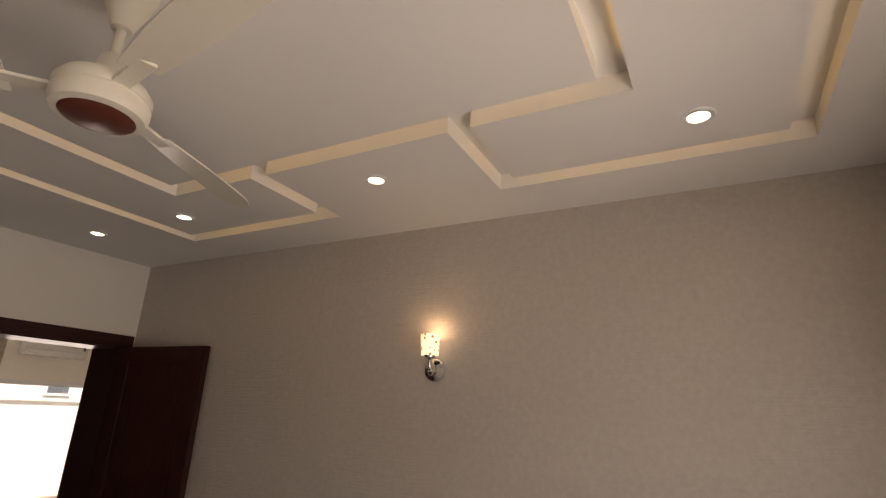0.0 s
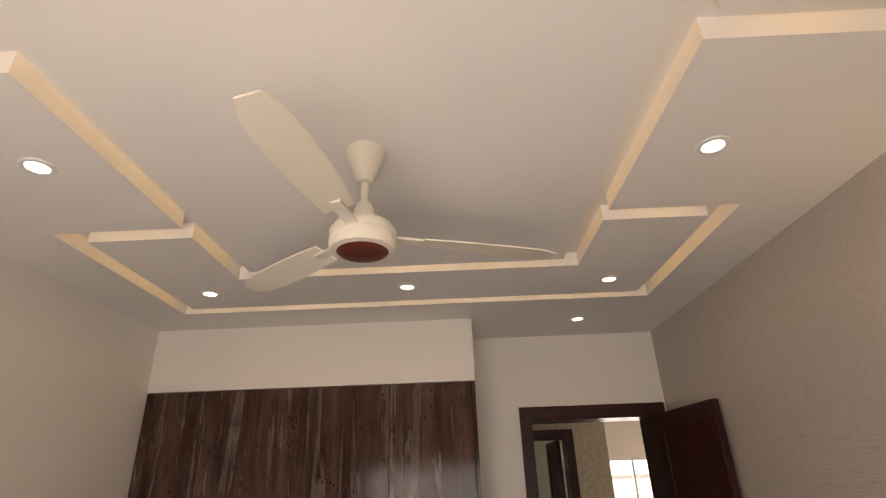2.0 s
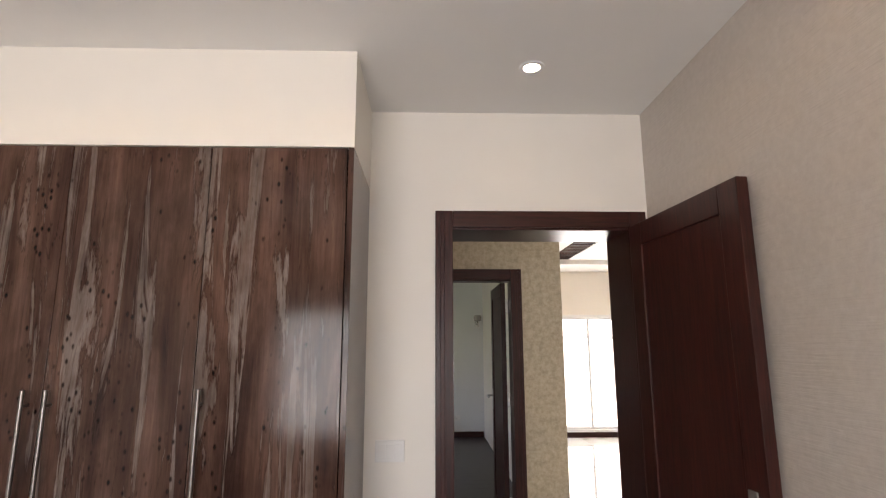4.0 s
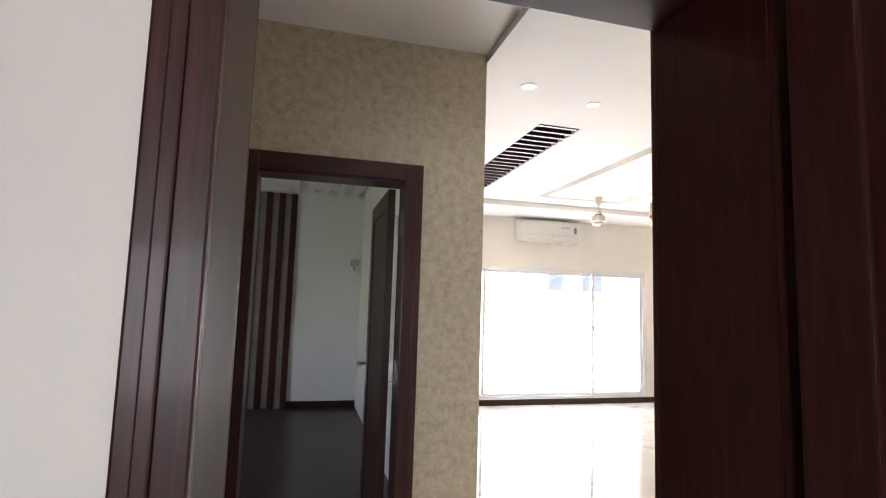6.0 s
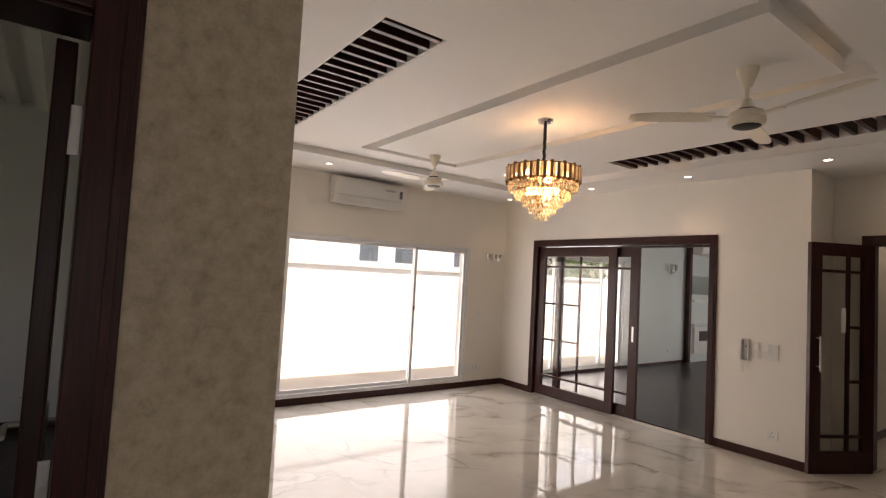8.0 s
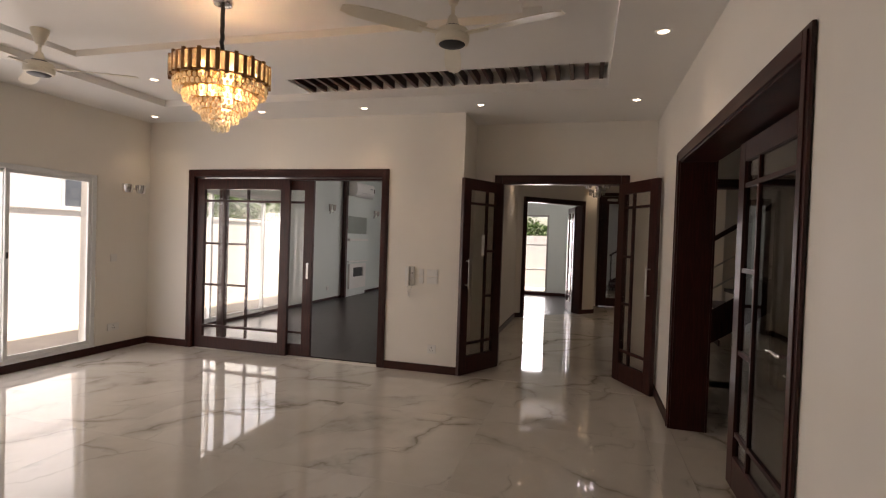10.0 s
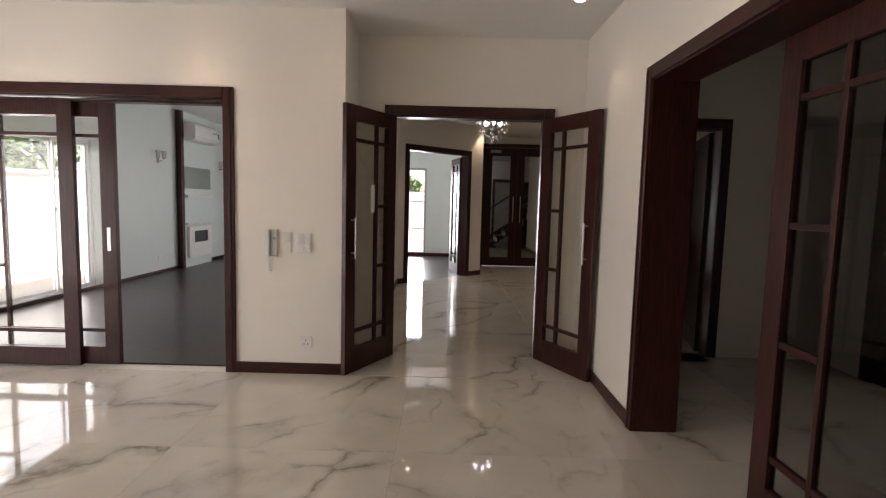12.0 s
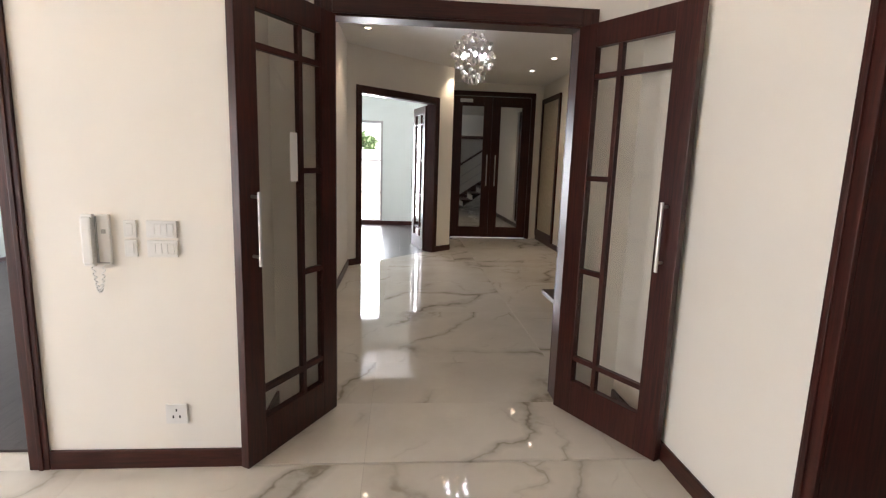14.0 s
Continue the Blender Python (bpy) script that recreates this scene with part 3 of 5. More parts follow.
def ribbed_ceiling():
    bm = boxes((-2.2, 1.10, 3.15, 7.70, 2.93, 2.995))
    for i in range(5):
        x = 0.12 + i * 0.2
        bm_box(bm, x, x + 0.09, 5.6, 7.70, 2.87, 2.93)
    solid("ceiling_northwest_room", bm, CEIL, "white plaster side room ceiling with raised ribs", "ceiling", "structure")


ribbed_ceiling()
# unseen slab, added to keep the sun off the rooms
slab("roof", -2.6, 15.4, -3.6, 8.0, TOP, TOP + 0.2, EXT, "unseen flat slab added over the rooms to block the sun", "roof")

# baseboards
BB = 0.085


def baseboard(name, x0, x1, y0, y1, z1=BB):
    solid(name, boxes((x0, x1, y0, y1, 0.0, z1), bevel=0.004), MAHOGANY_H, "dark stained wooden baseboard along the wall", "baseboard", "structure")


baseboard("baseboard", 1.262, 6.262, 7.548, 7.566, 0.082)
baseboard("baseboard", 6.244, 6.26, 3.548, 4.378)
baseboard("baseboard", 6.244, 6.26, 6.97, 7.548)
baseboard("baseboard", 5.462, 6.83, 1.635, 1.651)
baseboard("baseboard", 1.50, 2.955, 1.635, 1.651)
baseboard("baseboard", 6.262, 6.83, 3.545, 3.561)
baseboard("baseboard", 1.246, 1.262, 3.16, 7.548)
baseboard("baseboard", 6.98, 10.62, 3.545, 3.561)
baseboard("baseboard", 6.42, 15.0, 7.684, 7.70, 0.05)
baseboard("baseboard", 14.984, 15.0, 2.28, 7.68)
baseboard("baseboard", -2.2, 1.09, 7.684, 7.70)
baseboard("baseboard", -0.945, 0.04, 2.984, 3.0)
baseboard("baseboard", 0.925, 1.25, 2.984, 3.0)
baseboard("baseboard", 12.04, 13.35, 2.114, 2.13)
baseboard("baseboard", 9.3, 13.35, 0.40, 0.416)


def along_diagonal(s, o, z=0.0, turn=0.0):
    p = DIAG_A + DIAG_D * s + DIAG_N * o
    return pose(p.x, p.y, z, 0, 0, math.degrees(math.atan2(DIAG_D.y, DIAG_D.x)) + turn)


for s0, s1 in ((0.0, 0.178), (1.71, 2.02)):
    ob = solid("baseboard", boxes((s0, s1, -0.016, 0.0, 0.0, BB), bevel=0.004), MAHOGANY_H, "dark stained wooden baseboard along the slanting wall", "baseboard", "structure")
    ob.matrix_world = along_diagonal(0, 0)

# ---- doors ----


def door_frame(parent, a0, a1, h, depth, lip=0.075, proud=0.018):
    """Jambs and head of a doorway whose clear opening runs from a0 to a1 along x; it passes through y 0 to depth."""
    for name, row in (("jamb", (a0 - 0.004, a0 + 0.012, -0.002, depth + 0.002, 0, h)), ("jamb", (a1 - 0.012, a1 + 0.004, -0.002, depth + 0.002, 0, h))):
        part(name, boxes(row, bevel=0.003), MAHOGANY, parent)
    part("head", boxes((a0 + 0.0125, a1 - 0.0125, -0.002, depth + 0.002, h - 0.02, h + 0.004), bevel=0.003), MAHOGANY_H, parent)
    for y0, y1 in ((-proud, -0.003), (depth + 0.003, depth + proud)):
        for row in ((a0 - lip, a0 + 0.012, y0, y1, 0, h + lip), (a1 - 0.012, a1 + lip, y0, y1, 0, h + lip)):
            b = boxes(row, bevel=0.004)
            xm = row[0] + 0.022 if row[0] < a0 else row[1] - 0.034
            ym = (y0 - 0.006, y0) if y0 < 0 else (y1, y1 + 0.006)
            bm_box(b, xm, xm + 0.02, *ym, 0.0, h + lip - 0.02, bevel=0.003)
            part("architrave", b, MAHOGANY, parent)
        part("architrave", boxes((a0 + 0.0125, a1 - 0.0125, y0, y1, h - 0.010, h + lip), bevel=0.004), MAHOGANY_H, parent)


def panel_leaf(parent, w, h, m, hinges=True):
    """A solid leaf with a sunk panel, on its hinge line at x = 0."""
    f = 0.10
    b = boxes((0, f, -0.02, 0.02, 0, h), (w - f, w, -0.02, 0.02, 0, h), (f, w - f, -0.02, 0.02, h - f, h), (f, w - f, -0.02, 0.02, 0, 0.18), bevel=0.004)
    leaf = part("leaf", b, MAHOGANY, parent)
    leaf.matrix_local = m
    part("panel", boxes((f - 0.005, w - f + 0.005, -0.011, 0.011, 0.175, h - f + 0.005)), MAHOGANY, leaf)
    for z in (0.22, 1.05, 1.78) if hinges else ():
        b = boxes((-0.012, 0.034, -0.0245, -0.0195, z, z + 0.10), bevel=0.001)
        b2 = lathe([(0.006, 0.0), (0.006, 0.10)], 10, (-0.008, -0.024, z))
        me = bpy.data.meshes.new("t")
        b2.to_mesh(me)
        b2.free()
        b.from_mesh(me)
        part("hinge", b, STEEL, leaf, "steel butt hinge")
    for side in (-1, 1):
        y0 = side * 0.021
        plate = boxes((w - 0.085, w - 0.045, min(y0, y0 + side * 0.006), max(y0, y0 + side * 0.006), 0.92, 1.10), bevel=0.002)
        handle = part("handle", plate, STEEL, leaf, "brushed steel lever handle")
        part("lever", tube([(w - 0.065, y0 + side * 0.004, 1.04), (w - 0.065, y0 + side * 0.05, 1.04), (w - 0.075, y0 + side * 0.055, 1.04), (w - 0.18, y0 + side * 0.055, 1.035)], 0.009), STEEL, handle, smooth=True)
    return leaf


def glazed_leaf(parent, w, h, m, pull=True, recessed=False, lever=False, stile=0.115, glass=None, thick=0.04, rail=0.19, bar=0.026, narrow=0.34):
    """A glazed leaf: stiles and rails, a narrow column of panes by the hinge at x = 0, and a wide one."""
    t = thick / 2
    zt, zb = h - 0.115, rail
    b = boxes((0, stile, -t, t, 0, h), (w - stile, w, -t, t, 0, h), (stile, w - stile, -t, t, zt, h), (stile, w - stile, -t, t, 0, zb), bevel=0.003)
    leaf = part("leaf", b, MAHOGANY, parent)
    leaf.matrix_local = m
    gx0, gx1 = stile, w - stile
    xm = gx0 + (gx1 - gx0) * narrow
    z1, z4 = zb + 0.13, zt - 0.14
    z2, z3 = z1 + (z4 - z1) * 0.33, z1 + (z4 - z1) * 0.66
    mt = t * 0.7
    part("muntin", boxes((xm - bar / 2, xm + bar / 2, -mt, mt, zb, zt), bevel=0.002), MAHOGANY, leaf)
    for z in (z1, z4):
        part("muntin", boxes((gx0, xm - bar / 2, -mt, mt, z - bar / 2, z + bar / 2), bevel=0.002), MAHOGANY_H, leaf)
        part("muntin", boxes((xm + bar / 2, gx1, -mt, mt, z - bar / 2, z + bar / 2), bevel=0.002), MAHOGANY_H, leaf)
    for z in (z2, z3):
        part("muntin", boxes((gx0, xm - bar / 2, -mt, mt, z - bar / 2, z + bar / 2), bevel=0.002), MAHOGANY_H, leaf)
    hb = bar / 2
    for x0, x1, zs in ((gx0, xm - hb, (zb, z1, z2, z3, z4, zt)), (xm + hb, gx1, (zb, z1, z4, zt))):
        for k in range(len(zs) - 1):
            lo = zs[k] + (hb if k else 0)
            hi = zs[k + 1] - (hb if k < len(zs) - 2 else 0)
            pane = part("pane", boxes((x0, x1, -0.003, 0.003, lo, hi)), glass or GLASS, leaf)
            pane.visible_shadow = False
    if pull:
        for side in (-1, 1):
            x, y = w - stile * 0.58, side * (t + 0.04)
            bar_ob = part("handle", tube([(x, y, 0.90), (x, y, 1.21)], 0.0085, 12), STEEL, leaf, "brushed steel pull bar", True)
            for z in (0.94, 1.19):
                part("standoff", tube([(x, side * t, z), (x, y, z)], 0.007), STEEL, bar_ob, "", True)
    if lever:
        x = w - stile * 0.5
        for side in (-1, 1):
            y = side * t
            rose = tube([(x, y, 0.95), (x, y + side * 0.012, 0.95)], 0.026, 24)
            handle = part("handle", rose, CHROME, leaf, "chrome lever handle", True)
            part("lever", tube([(x, y + side * 0.01, 0.95), (x, y + side * 0.05, 0.95), (x - 0.012, y + side * 0.056, 0.95), (x - 0.07, y + side * 0.056, 0.956), (x - 0.125, y + side * 0.056, 0.948)], 0.010, 12), CHROME, handle, "", True)
            key = part("key_rose", tube([(x, y, 0.865), (x, y + side * 0.010, 0.865)], 0.024, 24), CHROME, leaf, "chrome key rose", True)
            part("thumb_turn", boxes((x - 0.018, x + 0.018, min(y + side * 0.01, y + side * 0.026), max(y + side * 0.01, y + side * 0.026), 0.861, 0.869), bevel=0.002), CHROME, key)
    if recessed:
        for side in (-1, 1):
            part("handle", boxes((w - 0.072, w - 0.046, min(side * t, side * (t + 0.003)), max(side * t, side * (t + 0.003)), 0.90, 1.08), bevel=0.001), STEEL, leaf, "recessed steel finger pull")
    return leaf


# bedroom door, standing open into the bedroom
d = thing("door_1", pose(0, 1.13, 0), "dark mahogany panel door standing open with moulded frame", "door", "", "structure")
door_frame(d, 0.252, 1.096, 2.07, 0.28, 0.068)
panel_leaf(d, 0.745, 2.05, pose(1.088, -0.046, 0.006, 0, 0, -86), hinges=False)
# side room door, standing open into the side room
d = thing("door_2", pose(0, 3.0, 0), "dark panel door open into the side room, moulded frame", "door", "", "structure")
door_frame(d, 0.115, 0.842, 2.054, 0.15)
panel_leaf(d, 0.69, 2.03, pose(0.790, 0.175, 0.006, 0, 0, 90), hinges=False)
for z in (0.22, 1.02, 1.78):
    b = boxes((0.806, 0.828, 0.1505, 0.1555, z, z + 0.11), bevel=0.0015)
    for dz in (0.02, 0.055, 0.09):
        bm_box(b, 0.814, 0.820, 0.1485, 0.1505, z + dz - 0.003, z + dz + 0.003)
    part("hinge", b, STEEL, d, "brushed steel butt hinge")
# double glazed doors to the foyer, both leaves swung into the hall
d = thing("door_3", pose(6.84, 1.97, 0, 0, 0, 90), "dark mahogany glazed double door, both leaves swung open", "door", "", "structure")
door_frame(d, 0.0, 1.29, 2.08, -0.13 + 0.26, 0.075)
d.matrix_world = pose(6.97, 1.97, 0, 0, 0, 90)
glazed_leaf(d, 0.66, 2.05, pose(1.275, 0.165, 0.006, 0, 0, 90 - 28))
glazed_leaf(d, 0.66, 2.05, pose(0.015, 0.165, 0.006, 0, 0, 90 + 28) @ Matrix.Diagonal((1, -1, 1, 1)))
# sliding doors to the drawing room
d = thing("door_4", pose(6.41, 4.45, 0, 0, 0, 90), "dark mahogany sliding door with glazed leaves, half open", "door", "", "structure")
door_frame(d, 0.0, 2.45, 2.08, 0.15, 0.07)
part("track", boxes((0.03, 2.42, 0.03, 0.12, 2.03, 2.048)), MAHOGANY_H, d)
glazed_leaf(d, 1.27, 2.03, pose(2.43, 0.105, 0.006, 0, 0, 180), pull=False, narrow=0.27, rail=0.14)
glazed_leaf(d, 1.27, 2.03, pose(2.15, 0.055, 0.006, 0, 0, 180), pull=False, recessed=True, narrow=0.27, rail=0.14)
# wide opening of the living hall, with a sliding glazed leaf
d = thing("door_5", pose(0, 1.39, 0), "wide dark mahogany lined opening with a pair of glazed leaves", "door", "", "structure")
door_frame(d, 3.02, 5.40, 2.09, 0.245, 0.065)
glazed_leaf(d, 1.0, 2.04, pose(4.55, 0.03, 0.006) @ Matrix.Diagonal((-1, 1, 1, 1)), pull=False, lever=True, narrow=0.30, stile=0.115, glass=SMOKED)
glazed_leaf(d, 0.505, 2.04, pose(3.04, 0.03, 0.006), pull=False, narrow=0.30, stile=0.115, glass=SMOKED)
# doorway from lobby to the stair
d = thing("door_6", pose(7.12, 0.38, 0, 0, 0, 90), "dark framed doorway to the stair with its leaf open", "door", "", "structure")
door_frame(d, 0.0, 0.80, 2.06, 0.12)
panel_leaf(d, 0.76, 2.03, pose(0.02, -0.03, 0.006, 0, 0, -106))
# closed door at the back of the lobby
d = thing("door_9", pose(0, -0.76, 0), "dark panel door at the back of the lobby, closed", "door", "", "structure")
door_frame(d, 5.70, 6.42, 2.06, 0.14)
panel_leaf(d, 0.69, 2.03, pose(5.715, 0.11, 0.006))
# double door of the drawing room in the slanting wall
d = thing("door_7", along_diagonal(0, 0), "dark mahogany glazed double door of the drawing room, open", "door", "", "structure")
door_frame(d, 0.255, 1.633, 2.19, 0.14, 0.075)
glazed_leaf(d, 0.66, 2.15, pose(1.62, 0.165, 0.006, 0, 0, 60), glass=GLASS)
glazed_leaf(d, 0.66, 2.15, pose(0.27, 0.165, 0.006, 0, 0, 98) @ Matrix.Diagonal((1, -1, 1, 1)), glass=GLASS)


def entrance_door():
    """Two closed leaves with one tall dark pane each."""
    d = thing("door_8", pose(13.36, 2.0, 0, 0, 0, -90), "dark mahogany entrance double door with tall dark panes, closed", "door", "", "structure")
    door_frame(d, 0.0, 1.40, 2.53, 0.14, 0.06)
    for x0, x1, h in ((0.0135, 0.699, 0.625), (0.701, 1.3865, 0.775)):
        leaf = part("leaf", boxes((x0, x0 + 0.15, 0.03, 0.075, 0.01, 2.507), (x1 - 0.15, x1, 0.03, 0.075, 0.01, 2.507), (x0 + 0.15, x1 - 0.15, 0.03, 0.075, 2.34, 2.507), (x0 + 0.15, x1 - 0.15, 0.03, 0.075, 0.01, 0.20), bevel=0.003), MAHOGANY, d)
        part("pane", boxes((x0 + 0.15, x1 - 0.15, 0.048, 0.056, 0.20, 2.34)), DARKMIRROR, leaf).visible_shadow = False
        bar_ob = part("handle", tube([(h, -0.03, 0.95), (h, -0.03, 1.50)], 0.011, 12), STEEL, leaf, "long steel pull bar", True)
        for z in (1.0, 1.45):
            part("standoff", tube([(h, 0.03, z), (h, -0.03, z)], 0.007), STEEL, bar_ob)
    part("door_closer", boxes((0.12, 0.34, -0.02, 0.03, 2.40, 2.455), bevel=0.006), STEEL, d, "silver door closer")


entrance_door()

# ---- windows ----


def sliding_window(name, m, w, h, cuts, label, glass=GLASS, deep=0.09):
    """White aluminium sliding window in a wall: frame, sashes between cuts, on two tracks."""
    win = thing(name, m, label, "window", "", "structure")
    f = 0.045
    part("window_frame", boxes((0, f, 0, deep, 0, h), (w - f, w, 0, deep, 0, h), (f, w - f, 0, deep, 0, f), (f, w - f, 0, deep, h - f, h), bevel=0.003), ALU, win)
    for k, (a, b) in enumerate(zip(cuts, cuts[1:])):
        y = 0.018 + (k % 2) * 0.032
        s = 0.038
        a0, b0 = max(a - 0.018, f), min(b + 0.018, w - f)
        sash = part("sash", boxes((a0, a0 + s, y, y + 0.026, f, h - f), (b0 - s, b0, y, y + 0.026, f, h - f), (a0 + s, b0 - s, y, y + 0.026, f, f + s), (a0 + s, b0 - s, y, y + 0.026, h - f - s, h - f), bevel=0.002), ALU, win)
        part("pane", boxes((a0 + s, b0 - s, y + 0.010, y + 0.015, f + s, h - f - s)), glass, sash).visible_shadow = False
        part("latch", boxes((a0 + 0.010, a0 + 0.028, y - 0.012, y - 0.0005, h * 0.53, h * 0.53 + 0.06), bevel=0.003), BLACK, sash, "black latch")
    part("window_sill", boxes((-0.0, w, -0.02, -0.001, -0.012, 0.014), bevel=0.003), ALU, win)
    return win


sliding_window("window_1", pose(2.02, 7.575, 0.075), 3.535, 1.915, (0.0, 0.86, 2.63, 3.535), "wide white aluminium sliding window down to the floor")
sliding_window("window_2", pose(6.95, 7.72, 0.02), 2.6, 2.04, (0.0, 0.65, 1.95, 2.6), "wide white aluminium sliding window of the drawing room")
sliding_window("window_3", pose(0.335, -3.13, 0.55, 0, 0, 180), 1.80, 1.37, (0.0, 0.9, 1.80), "white aluminium sliding window of the bedroom")
sliding_window("window_5", pose(-2.22, 4.9, 0.6, 0, 0, 90), 1.4, 1.4, (0.0, 0.7, 1.4), "white aluminium sliding window of the side room")




def barred_window(name, m, w, h, bars, label, material=MAHOGANY):
    win = thing(name, m, label, "window", "", "structure")
    f = 0.05
    part("window_frame", boxes((0, f, 0, 0.08, 0, h), (w - f, w, 0, 0.08, 0, h), (f, w - f, 0, 0.08, 0, f), (f, w - f, 0, 0.08, h - f, h), bevel=0.003), material, win)
    zs = [f, *bars, h - f]
    for z in bars:
        part("glazing_bar", boxes((f, w - f, 0.015, 0.065, z - 0.016, z + 0.016), bevel=0.003), MAHOGANY_H if material is MAHOGANY else material, win)
    for a, b in zip(zs, zs[1:]):
        part("pane", boxes((f, w - f, 0.036, 0.042, a + 0.017, b - 0.017)), GLASS, win).visible_shadow = False


barred_window("window_4", pose(15.03, 4.28, 0.06, 0, 0, -90), 1.00, 2.08, (0.62, 1.28), "tall grey framed window with level glazing bars", GREYPLASTIC)
barred_window("window_6", pose(11.80, 0.36, 0.10, 0, 0, 180), 0.38, 2.35, (0.6, 1.2, 1.8), "tall dark framed side window in the foyer")

# ---- ceiling lights and fans ----


def make_downlight():
    """A recessed round lamp: white ring, glowing lens."""
    t = thing("downlight", pose(0, 0, 0), "small round recessed downlight, lit", "downlight", "ceiling downlights")
    part("trim_ring", lathe([(0.032, -0.001), (0.034, -0.006), (0.047, -0.005), (0.051, 0.0), (0.046, 0.001), (0.033, 0.001)], 28), ALU, t, "white trim ring", True)
    part("lens", lathe([(0.0005, -0.0035), (0.026, -0.003), (0.0315, -0.001), (0.0315, 0.0), (0.0005, 0.0)], 24), LAMP_WHITE, t, "glowing lens")
    return t


DOWN = [(0.564, 0.701, 2.627), (-0.465, -0.03, 2.627), (0.575, -0.025, 2.627), (-1.485, -0.05, 2.627), (0.59, -1.19, 2.627), (-1.485, -1.24, 2.627), (0.595, -2.38, 2.627), (-0.465, -2.38, 2.627),
        (4.46, 1.91, 2.73), (6.0, 1.93, 2.73), (5.98, 3.35, 2.73), (5.95, 4.56, 2.73), (5.94, 5.76, 2.73), (5.97, 7.22, 2.73), (3.08, 7.04, 2.73), (4.95, 6.22, 2.80), (1.58, 3.20, 2.73), (2.178, 3.478, 2.80),
        (2.3, 7.05, 2.73), (9.9, 3.27, 2.73), (11.9, 2.06, 2.73), (11.0, 0.93, 2.73), (11.95, 0.98, 2.73), (8.3, 3.27, 2.73)]
first = make_downlight()
first.matrix_world = pose(*DOWN[0])
for p in DOWN[1:]:
    copy_thing(first, pose(*p))


def spot(at, watts):
    """The beam of one of the downlights."""
    ob = new("downlight_beam", bpy.data.lights.new("downlight_beam", "SPOT"))
    ob.data.energy, ob.data.spot_size, ob.data.spot_blend, ob.data.shadow_soft_size = watts, radians(95), 0.6, 0.03
    ob.data.color = (1.0, 0.82, 0.58)
    ob.matrix_world = look((at[0], at[1], at[2] - 0.012), (at[0], at[1], 0))


for p in DOWN[8:]:
    spot(p, 2.0 if p[0] < 6.5 else 4.0)


def fan(at, z_plate, z_motor, turn, blade_len, disc):
    """A ceiling fan: canopy, rod, motor with a disc below, three twisted blades."""
    f = thing("ceiling_fan", pose(*at, z_plate), "ivory three-blade ceiling fan with a red-brown hub disc" if disc is REDBROWN else "ivory three-blade ceiling fan with a dark hub disc", "fan", "ceiling fans")
    dz = z_motor - z_plate
    part("canopy", lathe([(0.012, -0.115), (0.022, -0.11), (0.045, -0.05), (0.058, -0.012), (0.058, -0.001)], 28), IVORY, f, "", True)
    part("rod", lathe([(0.011, dz + 0.12), (0.011, -0.10)], 16), IVORY, f, "", True)
    part("motor", lathe([(0.07, dz), (0.088, dz + 0.004), (0.094, dz + 0.02), (0.094, dz + 0.034), (0.091, dz + 0.036), (0.091, dz + 0.042), (0.094, dz + 0.044), (0.094, dz + 0.06), (0.082, dz + 0.078), (0.05, dz + 0.085), (0.034, dz + 0.11), (0.022, dz + 0.15), (0.016, dz + 0.155)], 40), IVORY, f, "", True)
    part("hub_disc", lathe([(0.001, dz - 0.016), (0.03, dz - 0.014), (0.055, dz - 0.009), (0.068, dz - 0.004), (0.072, dz - 0.0005), (0.001, dz - 0.0005)], 36), disc, f, "red-brown disc" if disc is REDBROWN else "dark disc", True)
    part("collar", lathe([(0.050, dz + 0.084), (0.050, dz + 0.094), (0.034, dz + 0.097)], 28), BLACK, f, "dark slotted collar")
    for k in range(3):
        a = radians(turn + 120 * k)
        m = Matrix.Rotation(a, 4, "Z")
        b = bmesh.new()
        cols = []
        n = 9
        for i in range(n):
            s = i / (n - 1)
            x = 0.17 + s * (blade_len - 0.17)
            w = 0.040 + 0.020 * math.sin(min(1.0, s * 1.5) * math.pi / 2) - 0.012 * s - (0.022 * max(0, s - 0.86) / 0.14)
            tilt = 0.24 - 0.12 * s
            row = []
            for e, th in ((-1, -0.002), (1, -0.002), (1, 0.003), (-1, 0.003)):
                row.append(b.verts.new(m @ Vector((x, e * w, dz + 0.05 + e * w * tilt + th))))
            cols.append(row)
        for c0, c1 in zip(cols, cols[1:]):
            for q in range(4):
                b.faces.new((c0[q], c0[(q + 1) % 4], c1[(q + 1) % 4], c1[q]))
        b.faces.new(cols[0])
        b.faces.new(cols[-1][::-1])
        blade = part("blade", b, IVORY, f, "", True)
        b = boxes((0.085, 0.21, -0.018, 0.018, dz + 0.044, dz + 0.052), bevel=0.002)
        bmesh.ops.transform(b, matrix=m, verts=b.verts)
        part("bracket", b, IVORY, blade)
    return f


fan((-0.478, -1.24), 2.627, 2.293, 20, 0.60, REDBROWN)
fan((3.78, 3.06), 2.80, 2.475, 14, 0.62, BLACK)
fan((3.82, 6.09), 2.80, 2.485, 62, 0.62, BLACK)
fan((-0.40, 5.45), 2.93, 2.46, -12, 0.60, BLACK)

# LED strips in the cove grooves


def led(x0, x1, y0, y1, z, faint=False):
    solid("led_strip", boxes((x0, x1, y0, y1, z, z + 0.008)), LED_FAINT if faint else LED, "warm glowing LED strip in the ceiling groove", "led strip", "", "cove strips")


